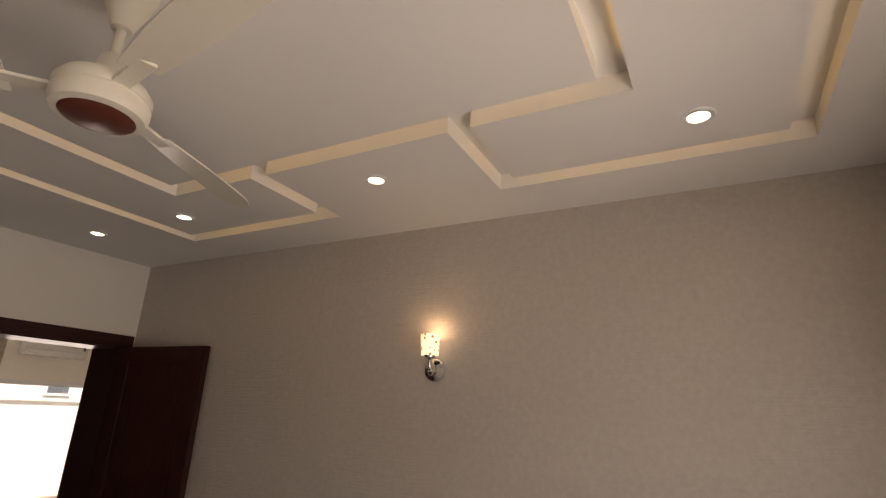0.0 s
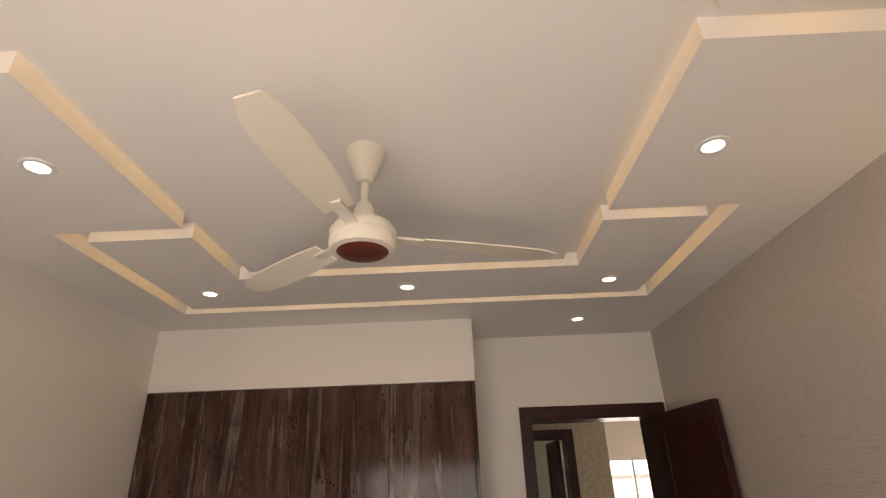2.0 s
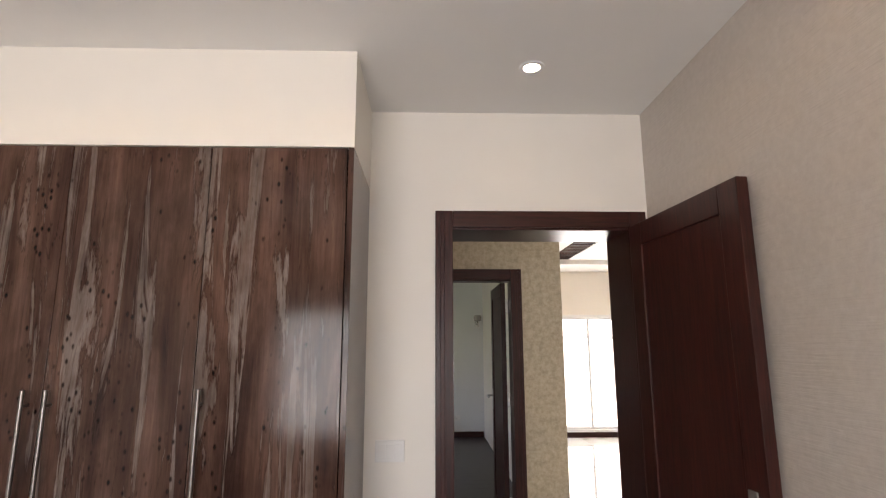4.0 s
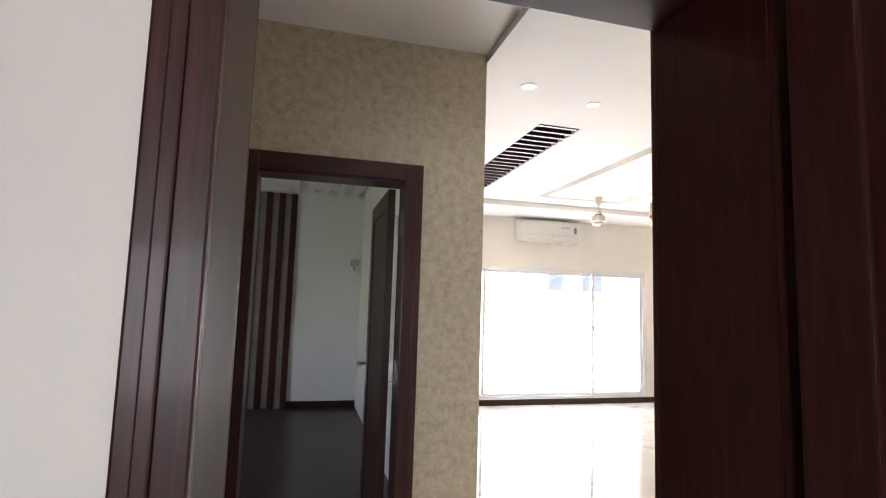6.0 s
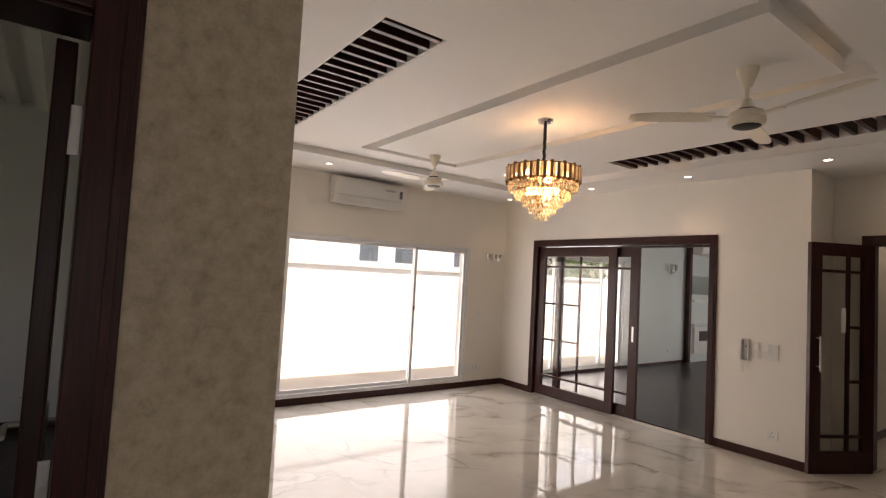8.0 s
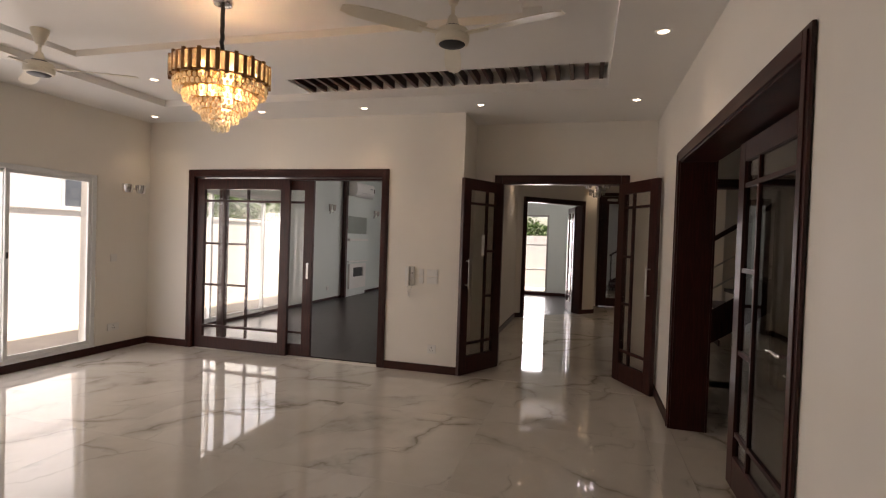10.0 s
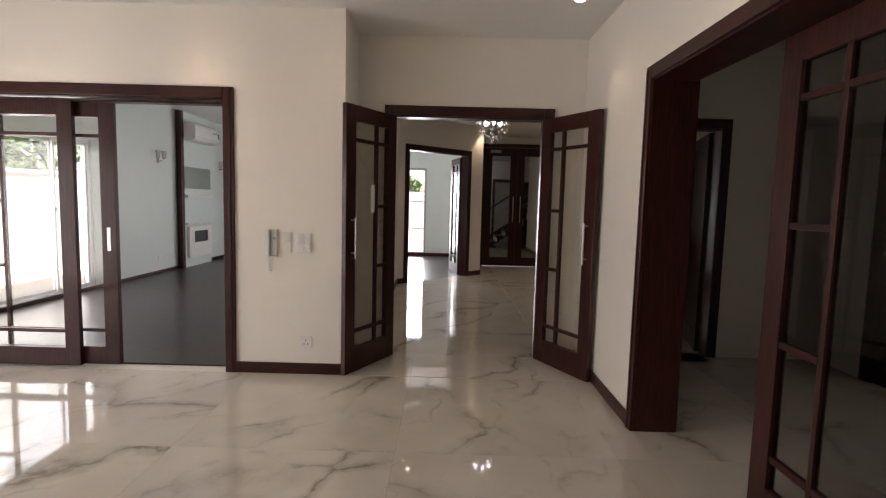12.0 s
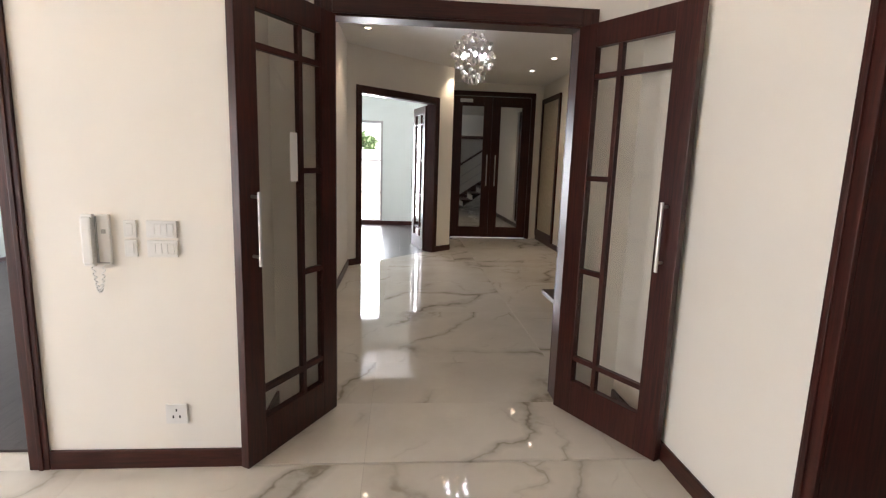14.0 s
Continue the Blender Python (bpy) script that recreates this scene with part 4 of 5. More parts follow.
for x0, x1, y0, y1 in BED_RIM + BED_SLOTS:
    if x1 - x0 < y1 - y0:
        xm = x1 - 0.006 if (x0 + x1) / 2 < -0.45 else x0 + 0.001
        led(xm, xm + 0.005, y0 + 0.10, y1 - 0.10, 2.686)
    else:
        ym = y1 - 0.006 if y0 < -2.7 else y0 + 0.001
        led(x0 + 0.10, x1 - 0.10, ym, ym + 0.005, 2.686)
led(RING[1] - G + 0.006, RING[1] - G + 0.016, RING[2] + 0.25, RING[3] - 0.15, 2.876, True)
led(RING[0] + 0.6, RING[1] - 0.25, RING[2] + 0.012, RING[2] + 0.022, 2.876, True)

# ceiling grilles


def grille(r, count, label):
    g = thing("ceiling_grille", pose(r[0], r[2], 2.80), label, "ceiling grille", "ceiling grilles")
    w, l = r[1] - r[0], r[3] - r[2]
    t = 0.012
    part("frame", boxes((0.001, t, 0.001, l - 0.001, 0.002, 0.12), (w - t, w - 0.001, 0.001, l - 0.001, 0.002, 0.12), (t, w - t, 0.001, t, 0.002, 0.12), (t, w - t, l - t, l - 0.001, 0.002, 0.12)), CEIL, g)
    part("backing", boxes((t, w - t, t, l - t, 0.112, 0.125)), CEIL, g)
    me = None
    for k in range(count):
        y = l * (k + 0.5) / count
        if me is None:
            me = mesh_of("slat", boxes((t, w - t, -0.016, 0.016, 0.004, 0.085), bevel=0.002), MAHOGANY_H)
        ob = new("slat", me)
        ob.parent, ob.location = g, (0, y, 0)


grille(GRILLES[0], 24, "long recessed ceiling grille of dark wooden slats")
grille(GRILLES[1], 24, "long recessed ceiling grille of dark wooden slats")

# ---- bedroom things ----


def wardrobe():
    w = thing("wardrobe", pose(-2.103, 0.607, 0), "built-in wardrobe with glossy streaked brown laminate doors", "wardrobe")
    W, H, D = 1.982, 2.243, 0.52
    for name, row in (("side_panel", (0.0, 0.018, 0.022, D, 0, H)), ("side_panel", (W - 0.02, W, 0.0, D, 0, H)), ("top_panel", (0.018, W - 0.02, 0.022, D, H - 0.018, H)),
                      ("plinth", (0.018, W - 0.02, 0.022, D, 0.0, 0.08)), ("back_panel", (0.018, W - 0.02, D - 0.01, D, 0.08, H - 0.018))):
        part(name, boxes(row, bevel=0.001), LAMINATE, w)
    n = 4
    dw = (W - 0.022) / n
    for k in range(n):
        x0 = k * dw
        door = part("door", boxes((x0 + 0.0015, x0 + dw - 0.0015, 0.0, 0.019, 0.084, H - 0.003), bevel=0.0012), LAMINATE, w)
        hx = x0 + dw - 0.042 if k < 2 else x0 + 0.032
        b = tube([(hx, -0.032, 0.98), (hx, -0.032, 1.39)], 0.007, 12)
        h = part("handle", b, DARKSTEEL, door, "dark brushed steel bar handle", True)
        for z in (1.03, 1.34):
            part("standoff", tube([(hx, 0.0, z), (hx, -0.03, z)], 0.005), DARKSTEEL, h, "", True)


wardrobe()


def shade_sconce(at):
    """A wall lamp: round chrome plate, curved arm, tapered printed shade."""
    s = thing("wall_sconce", pose(*at), "chrome wall sconce with a lit printed fabric shade", "wall lamp")
    b = lathe([(0.001, 0.0), (0.052, 0.0), (0.056, 0.006), (0.05, 0.016), (0.022, 0.024), (0.001, 0.026)], 32)
    bmesh.ops.rotate(b, matrix=Matrix.Rotation(radians(-90), 3, "Y"), verts=b.verts)
    part("backplate", b, CHROME, s, "", True)
    part("arm", tube([(-0.02, 0, 0), (-0.04, 0, -0.012), (-0.058, 0, -0.006), (-0.066, 0, 0.014), (-0.066, 0, 0.045)], 0.008, 12), CHROME, s, "", True)
    part("ball", lathe([(0.001, -0.018), (0.012, -0.014), (0.018, 0.0), (0.012, 0.014), (0.001, 0.018)], 20, (-0.048, 0, -0.012)), CHROME, s, "", True)
    part("cup", lathe([(0.006, 0.04), (0.026, 0.052), (0.028, 0.065), (0.02, 0.065)], 24, (-0.066, 0, 0)), CHROME, s, "", True)
    part("shade", lathe([(0.038, 0.06), (0.040, 0.06), (0.0465, 0.155), (0.0445, 0.155)], 40, (-0.066, 0, 0)), SHADE, s, "printed fabric shade, lit", True)
    return s


shade_sconce((1.178, -1.19, 1.915))
ob = new("sconce_bulb", bpy.data.lights.new("sconce_bulb", "POINT"))
ob.data.energy, ob.data.color, ob.data.shadow_soft_size = 0.22, (1.0, 0.76, 0.48), 0.035
ob.location = (1.112, -1.19, 2.085)


def switch_plate(at, turn, w, h, rockers, label, category="switch"):
    """A wall plate with its rockers; it faces its own -y."""
    s = thing("switch_plate" if rockers else "wall_socket", pose(*at, 0, 0, turn), label, category)
    part("plate", boxes((-w / 2, w / 2, -0.009, 0.0, -h / 2, h / 2), bevel=0.003), PLASTIC, s)
    n = max(rockers, 1)
    for k in range(rockers):
        x0 = -w / 2 + 0.012 + k * (w - 0.024) / n
        part("rocker", boxes((x0 + 0.001, x0 + (w - 0.024) / n - 0.001, -0.0125, -0.0095, -h * 0.32, h * 0.32), bevel=0.0015), PLASTIC, s)
    if not rockers:
        for x, z in ((0.0, 0.018), (-0.014, -0.012), (0.014, -0.012)):
            part("pin_hole", boxes((x - 0.003, x + 0.003, -0.0102, -0.0092, z - 0.006, z + 0.006)), BLACK, s, "dark pin hole")
    return s


switch_plate((-0.01, 1.129, 1.085), 0, 0.125, 0.09, 3, "white plastic switch plate beside the bedroom door")

# ---- corridor things ----
for x0, x1 in ((-0.175, -0.09), (-0.335, -0.255)):
    b = boxes((x0, x1, 2.955, 2.999, 0.09, 2.795), bevel=0.006)
    bt = solid("wall_batten", b, MAHOGANY, "dark stained wooden upright batten on the wallpaper", "batten", "", "corridor battens")
    part("moulding", boxes((x0 + 0.02, x1 - 0.02, 2.946, 2.9545, 0.09, 2.795), bevel=0.003), MAHOGANY, bt)
solid("trim_strip", boxes((-0.251, -0.227, 2.978, 2.999, 0.09, 2.02), bevel=0.003), CHROME, "slim polished chrome strip on the corridor wall", "trim strip")


def crystal_sconce(at, turn):
    s = thing("crystal_sconce", pose(*at, 0, 0, turn), "chrome wall sconce with a faceted crystal glass shade", "wall lamp", "crystal sconces")
    part("backplate", boxes((-0.035, 0.035, -0.012, 0.0, -0.11, -0.03), bevel=0.004), CHROME, s)
    part("arm", tube([(0, -0.01, -0.07), (0, -0.07, -0.075), (0, -0.085, -0.06), (0, -0.085, -0.035)], 0.007, 10), CHROME, s, "", True)
    part("cup", lathe([(0.004, -0.06), (0.012, -0.058), (0.028, -0.012), (0.02, -0.012)], 20, (0, -0.085, 0)), CHROME, s, "", True)
    b = bmesh.new()
    prof = [(0.040, -0.012), (0.060, 0.0), (0.056, 0.022), (0.064, 0.045), (0.058, 0.068), (0.05, 0.085), (0.045, 0.085), (0.05, 0.06), (0.034, -0.008)]
    rings = []
    for j, (r, z) in enumerate(prof):
        rings.append([b.verts.new(((r * (1.07 if (i + j) % 2 else 0.95)) * math.cos(math.pi * i / 7), -0.085 + r * (1.07 if (i + j) % 2 else 0.95) * math.sin(math.pi * i / 7), z)) for i in range(14)])
    for r0, r1 in zip(rings, rings[1:]):
        for i in range(14):
            b.faces.new((r0[i], r0[(i + 1) % 14], r1[(i + 1) % 14], r1[i]))
    part("shade", b, CRYSTAL, s, "faceted crystal shade")


crystal_sconce((-0.235, 2.998, 2.15), 0)

# ---- living hall things ----


def air_conditioner(m, label, wrapped=False):
    """A split unit: rounded case, intake lip, louvre, status window, still in its film."""
    a = thing("air_conditioner", m, label, "air conditioner", "split units")
    w, h = 1.0, 0.32
    prof = [(0.0, 0.0), (-0.13, 0.0), (-0.175, 0.02), (-0.205, 0.075), (-0.212, 0.16), (-0.205, 0.26), (-0.185, 0.30), (-0.15, h), (0.0, h)]
    b = bmesh.new()
    ends = []
    for x in (0.0, 0.012, w - 0.012, w):
        s = 0.97 if x in (0.0, w) else 1.0
        ends.append([b.verts.new((x, y * s, 0.14 + (z - 0.14) * s)) for y, z in prof])
    for c0, c1 in zip(ends, ends[1:]):
        for i in range(len(prof) - 1):
            b.faces.new((c0[i], c0[i + 1], c1[i + 1], c1[i]))
    b.faces.new(ends[0])
    b.faces.new(ends[-1][::-1])
    part("case", b, PLASTIC, a, "", True)
    part("louvre", boxes((0.06, w - 0.06, -0.186, -0.172, 0.022, 0.032), (0.06, w - 0.06, -0.16, -0.12, -0.006, 0.002), bevel=0.002), PLASTIC, a)
    part("seam", boxes((0.02, w - 0.02, -0.2135, -0.206, 0.084, 0.088)), GREYPLASTIC, a)
    part("display", boxes((w - 0.30, w - 0.14, -0.2145, -0.208, 0.20, 0.225), bevel=0.001), GREYPLASTIC, a, "grey display strip")
    part("sticker", boxes((w - 0.075, w - 0.03, -0.2145, -0.2075, 0.13, 0.225)), BLACK, a, "dark energy sticker")
    if wrapped:
        b = bmesh.new()
        rows = []
        for i in range(25):
            x = -0.012 + (w + 0.024) * i / 24
            row = []
            for k, (y, z) in enumerate(prof):
                n = noise.noise(Vector((x * 9, k * 0.9, 2.0)))
                row.append(b.verts.new((x, y * 1.02 - 0.006 - 0.009 * n * (0 < k < len(prof) - 1), z - 0.004 - (0.022 + 0.02 * n) * (k in (1, 2)))))
            rows.append(row)
        for c0, c1 in zip(rows, rows[1:]):
            for i in range(len(prof) - 1):
                b.faces.new((c0[i], c0[i + 1], c1[i + 1], c1[i]))
        part("wrap", b, FILM, a, "creased clear plastic wrap", True)
    return a


air_conditioner(pose(3.33, 7.564, 2.385) @ Matrix.Diagonal((0.93, 0.97, 0.98, 1)), "white split air conditioner in creased plastic wrap above the window", True)


def chandelier(at):
    """A tiered crystal chandelier: canopy, chain, band of prisms between bronze bars, five tiers of drops, bulbs."""
    c = thing("chandelier", pose(*at), "bronze and crystal tiered chandelier, lit, hanging on a chain", "chandelier")
    part("canopy", lathe([(0.02, -0.032), (0.052, -0.026), (0.062, -0.010), (0.062, -0.001)], 32), CHROME, c, "", True)
    pts = [(0.0025 * math.sin(i * 2.1), 0.0025 * math.cos(i * 1.7), -0.025 - i * 0.02) for i in range(19)]
    part("chain", tube(pts, 0.0125, 8), BLACK, c, "dark sleeved chain", True)
    for r, z in ((0.272, -0.494), (0.272, -0.386)):
        part("band", lathe([(r - 0.004, z), (r + 0.004, z), (r + 0.004, z + 0.008), (r - 0.004, z + 0.008)], 48), BRONZE, c, "dark bronze ring")
    for k in range(6):
        a = k * math.pi / 3
        part("spoke", tube([(0, 0, -0.38), (0.27 * math.cos(a), 0.27 * math.sin(a), -0.383)], 0.004, 6), BRASS, c)
    n = 36
    prism = mesh_of("prism", boxes((-0.014, 0.014, -0.006, 0.006, -0.050, 0.050), bevel=0.005), AMBER)
    bar = mesh_of("prism_mount", boxes((-0.0105, 0.0105, -0.006, 0.012, -0.062, 0.062), bevel=0.004), BRONZE)
    for k in range(n):
        a = 2 * math.pi * k / n
        for mesh, nm, off in ((prism, "prism", 0.0), (bar, "prism_mount", math.pi / n)):
            ob = new(nm, mesh)
            ob.parent = c
            ob.matrix_local = Matrix.Translation((0.279 * math.cos(a + off), 0.279 * math.sin(a + off), -0.437 + (0.006 if k % 2 else -0.006) * (nm == "prism_mount"))) @ Matrix.Rotation(a + off + math.pi / 2, 4, "Z")
    drop_b = bmesh.new()
    bmesh.ops.create_icosphere(drop_b, subdivisions=1, radius=0.0125)
    bmesh.ops.scale(drop_b, vec=(1, 0.7, 1.5), verts=drop_b.verts)
    drop = mesh_of("drop", drop_b, DROP)
    tiers = [(0.258, 50), (0.206, 40), (0.152, 29), (0.102, 20), (0.05, 10)]
    z = -0.515
    for tier, (r, m) in enumerate(tiers):
        part("tier_ring", lathe([(r - 0.004, z + 0.02), (r + 0.003, z + 0.02), (r + 0.003, z + 0.025), (r - 0.004, z + 0.025)], 40), BRASS, c, "gilt ring")
        for row in range(2):
            for k in range(m):
                a = 2 * math.pi * (k + 0.5 * row) / m
                ob = new("drop", drop)
                ob.parent = c
                ob.matrix_local = Matrix.Translation(((r - 0.004 * row) * math.cos(a), (r - 0.004 * row) * math.sin(a), z + random.uniform(-0.003, 0.003))) @ Matrix.Rotation(a + math.pi / 2 + random.uniform(-0.5, 0.5), 4, "Z")
            z -= 0.031 if tier == 0 else 0.0265
    for k in range(16):
        a = 2 * math.pi * k / 8 + 0.2
        r = 0.20 if k < 8 else 0.11
        zb = -0.48 if k < 8 else -0.60
        part("bulb", lathe([(0.002, 0.0), (0.012, 0.008), (0.016, 0.026), (0.010, 0.05), (0.002, 0.062)], 12, (r * math.cos(a), r * math.sin(a), zb)), BULB, c, "glowing candle bulb", True)
    part("stem", lathe([(0.006, -0.74), (0.008, -0.6), (0.012, -0.42), (0.012, -0.37)], 16), CHROME, c, "", True)
    for zl, watts in ((-0.365, 2.6), (-0.45, 0.8), (-0.54, 0.9), (-0.63, 0.8), (-0.71, 0.45)):
        ob = new("chandelier_glow", bpy.data.lights.new("chandelier_glow", "POINT"))
        ob.data.energy, ob.data.color, ob.data.shadow_soft_size = watts, (1.0, 0.66, 0.36), 0.04
        ob.location = Vector(at) + Vector((0.05, 0, zl))


chandelier((3.70, 4.47, 2.80))


def chrome_sconce(at):
    """A twin-cup chrome wall light."""
    s = thing("chrome_sconce", pose(*at) @ Matrix.Scale(1.3, 4), "polished chrome wall sconce with two short round cups", "wall lamp")
    part("backplate", boxes((-0.05, 0.05, -0.018, 0.0, -0.03, 0.03), bevel=0.006), CHROME, s)
    for e in (-1, 1):
        part("arm", tube([(e * 0.03, -0.018, 0.0), (e * 0.045, -0.06, 0.0), (e * 0.06, -0.075, 0.0)], 0.008, 10), CHROME, s, "", True)
        part("cup", lathe([(0.004, -0.045), (0.030, -0.04), (0.042, -0.01), (0.044, 0.035), (0.040, 0.035), (0.036, -0.005), (0.004, -0.03)], 24, (e * 0.07, -0.085, 0)), CHROME, s, "", True)


chrome_sconce((5.93, 7.565, 1.885))
switch_plate((5.77, 7.565, 1.07), 0, 0.085, 0.085, 1, "single white light switch on the window wall")
switch_plate((5.78, 7.565, 0.27), 0, 0.15, 0.085, 0, "white wall socket near the baseboard", "socket")

# fittings on the wall between the doors
E_WALL = 6.259
for z in (1.055, 0.975):
    switch_plate((E_WALL, 3.985, z), -90, 0.05, 0.07, 1, "narrow white wall plate beside the intercom")
    switch_plate((E_WALL, 3.862, z), -90, 0.12, 0.07, 4, "white four-way switch plate on the cream wall")
switch_plate((E_WALL, 3.845, 0.25), -90, 0.09, 0.09, 0, "white three-pin wall socket above the baseboard", "socket")


def intercom():
    """A wall handset: base, handset, curled cord, and grey strips for the shade between."""
    p = thing("intercom_phone", pose(E_WALL, 4.10, 1.01, 0, 0, -90) @ Matrix.Diagonal((0.9, 0.9, 0.86, 1)), "white wall intercom phone with a hanging handset", "phone")
    part("base", boxes((-0.04, 0.045, -0.022, 0.0, -0.12, 0.12), bevel=0.006), PLASTIC, p)
    # thin grey strips colour in the shade round the handset
    part("gap_shade", boxes((-0.008, -0.004, -0.034, -0.0225, -0.11, 0.11), (-0.008, 0.04, -0.0235, -0.0225, -0.112, -0.106)), GREYPLASTIC, p, "grey strip that paints the shade beside the handset")
    h = part("handset", boxes((-0.058, -0.012, -0.058, -0.024, -0.11, 0.11), bevel=0.009), PLASTIC, p)
    part("earpiece", boxes((-0.06, -0.010, -0.045, -0.0225, 0.075, 0.122), bevel=0.006), PLASTIC, h)
    part("mouthpiece", boxes((-0.06, -0.010, -0.045, -0.0225, -0.122, -0.075), bevel=0.006), PLASTIC, h)
    part("button", boxes((0.012, 0.032, -0.025, -0.022, 0.03, 0.05), bevel=0.002), GREYPLASTIC, p, "grey button")
    pts = []
    for i in range(80):
        s = i / 79
        a = s * 14 * 2 * math.pi
        x = -0.035 + 0.05 * s
        z = -0.12 - 0.13 * math.sin(math.pi * s)
        pts.append((x + 0.006 * math.cos(a), -0.025 + 0.006 * math.sin(a), z))
    part("cord", tube(pts, 0.0028, 6), PLASTIC, p, "curled white cord", True)


intercom()
# white notice on the far side of a door leaf's glass
ob = solid("paper_slip", boxes((0.285, 0.335, 0.006, 0.0072, 1.245, 1.465)), PLASTIC, "slip of white paper on the door's glass", "paper")
ob.matrix_world = pose(6.97, 1.97, 0, 0, 0, 90) @ pose(1.275, 0.165, 0.006, 0, 0, 90 - 28)

# ---- side room things ----


def slat_panel():
    p = thing("slat_panel", pose(-0.36, 7.70, 0.0), "wall panel of dark and taupe upright slats", "wall panel")
    n = 7
    w = 0.56 / n
    for k in range(n):
        d = 0.045 if k % 2 == 0 else 0.028
        part("slat", boxes((k * w, (k + 1) * w - 0.001, -d, -0.001, 0.0, 2.84), bevel=0.002), MAHOGANY if k % 2 == 0 else GREYSLAT, p, "dark slat" if k % 2 == 0 else "taupe slat")


slat_panel()


def wall_mirror():
    p = thing("wall_mirror", pose(-0.91, 7.70, 0.12), "tall dark framed mirror with a low shelf rail", "mirror")
    w, h = 0.53, 2.70
    part("frame", boxes((0, 0.05, -0.04, -0.001, 0, h), (w - 0.05, w, -0.04, -0.001, 0, h), (0.05, w - 0.05, -0.04, -0.001, h - 0.06, h), (0.05, w - 0.05, -0.04, -0.001, 0, 0.05), bevel=0.004), MAHOGANY, p)
    part("rail", boxes((0.05, w - 0.05, -0.036, -0.001, 0.50, 0.53), bevel=0.003), MAHOGANY_H, p)
    part("glass", boxes((0.05, w - 0.05, -0.012, -0.004, 0.53, h - 0.06)), MIRROR, p, "silvered glass")
    part("low_panel", boxes((0.05, w - 0.05, -0.012, -0.004, 0.05, 0.50)), MIRROR, p, "silvered glass")


wall_mirror()
switch_plate((0.62, 7.699, 0.30), 0, 0.15, 0.085, 0, "white wall socket above the dark baseboard", "socket")
crystal_sconce((1.0, 7.699, 1.90), 0)

# ---- drawing room things ----
solid("wall_column", boxes((11.76, 11.86, 7.59, 7.683, 0, 2.86), bevel=0.004), MAHOGANY, "dark stained wooden column cladding by the fireplace", "column")


def fireplace():
    f = thing("fireplace", pose(11.863, 7.60, 0), "white chimney breast with a low electric fireplace", "fireplace")
    part("breast", boxes((0, 1.06, 0.0, 0.083, 0, 2.86), bevel=0.003), PAINT_COOL, f)
    part("mirror_panel", boxes((0.02, 1.04, -0.012, -0.001, 1.47, 1.87), bevel=0.002), MIRROR, f, "mirror strip")
    part("shelf", boxes((0.02, 1.04, -0.06, -0.001, 1.30, 1.35), bevel=0.004), PLASTIC, f)
    part("shelf", boxes((0.02, 1.04, -0.06, -0.001, 0.80, 0.83), bevel=0.004), PLASTIC, f)
    part("surround", boxes((0.08, 0.98, -0.05, -0.001, 0.18, 0.45), (0.08, 0.27, -0.05, -0.001, 0.45, 0.67), (0.83, 0.98, -0.05, -0.001, 0.45, 0.67), (0.08, 0.98, -0.05, -0.001, 0.67, 0.76), bevel=0.004), PLASTIC, f)
    part("firebox", boxes((0.271, 0.829, -0.02, -0.001, 0.451, 0.669)), BLACK, f, "black firebox")


fireplace()
air_conditioner(pose(11.9, 7.598, 2.34), "white split air conditioner high on the chimney breast")


def glass_sconce(at):
    s = thing("glass_sconce", pose(*at), "unlit wall sconce with two clear glass cups", "wall lamp", "drawing room sconces")
    part("backplate", boxes((-0.04, 0.04, -0.015, 0.0, -0.05, 0.05), bevel=0.005), CHROME, s)
    for e in (-1, 1):
        part("arm", tube([(0, -0.015, 0), (e * 0.06, -0.06, -0.02), (e * 0.09, -0.07, 0.02)], 0.006), CHROME, s, "", True)
        part("shade", lathe([(0.015, 0.02), (0.03, 0.03), (0.042, 0.15), (0.039, 0.15), (0.027, 0.034)], 20, (e * 0.09, -0.07, 0)), CRYSTAL, s, "clear glass cup", True)


glass_sconce((11.17, 7.699, 1.93))
glass_sconce((13.6, 7.699, 1.93))
switch_plate((9.83, 7.699, 1.07), 0, 0.085, 0.085, 1, "single white light switch on the pale wall")
switch_plate((11.17, 7.699, 0.26), 0, 0.085, 0.085, 0, "white wall socket on the pale wall", "socket")

# ---- foyer and stair ----


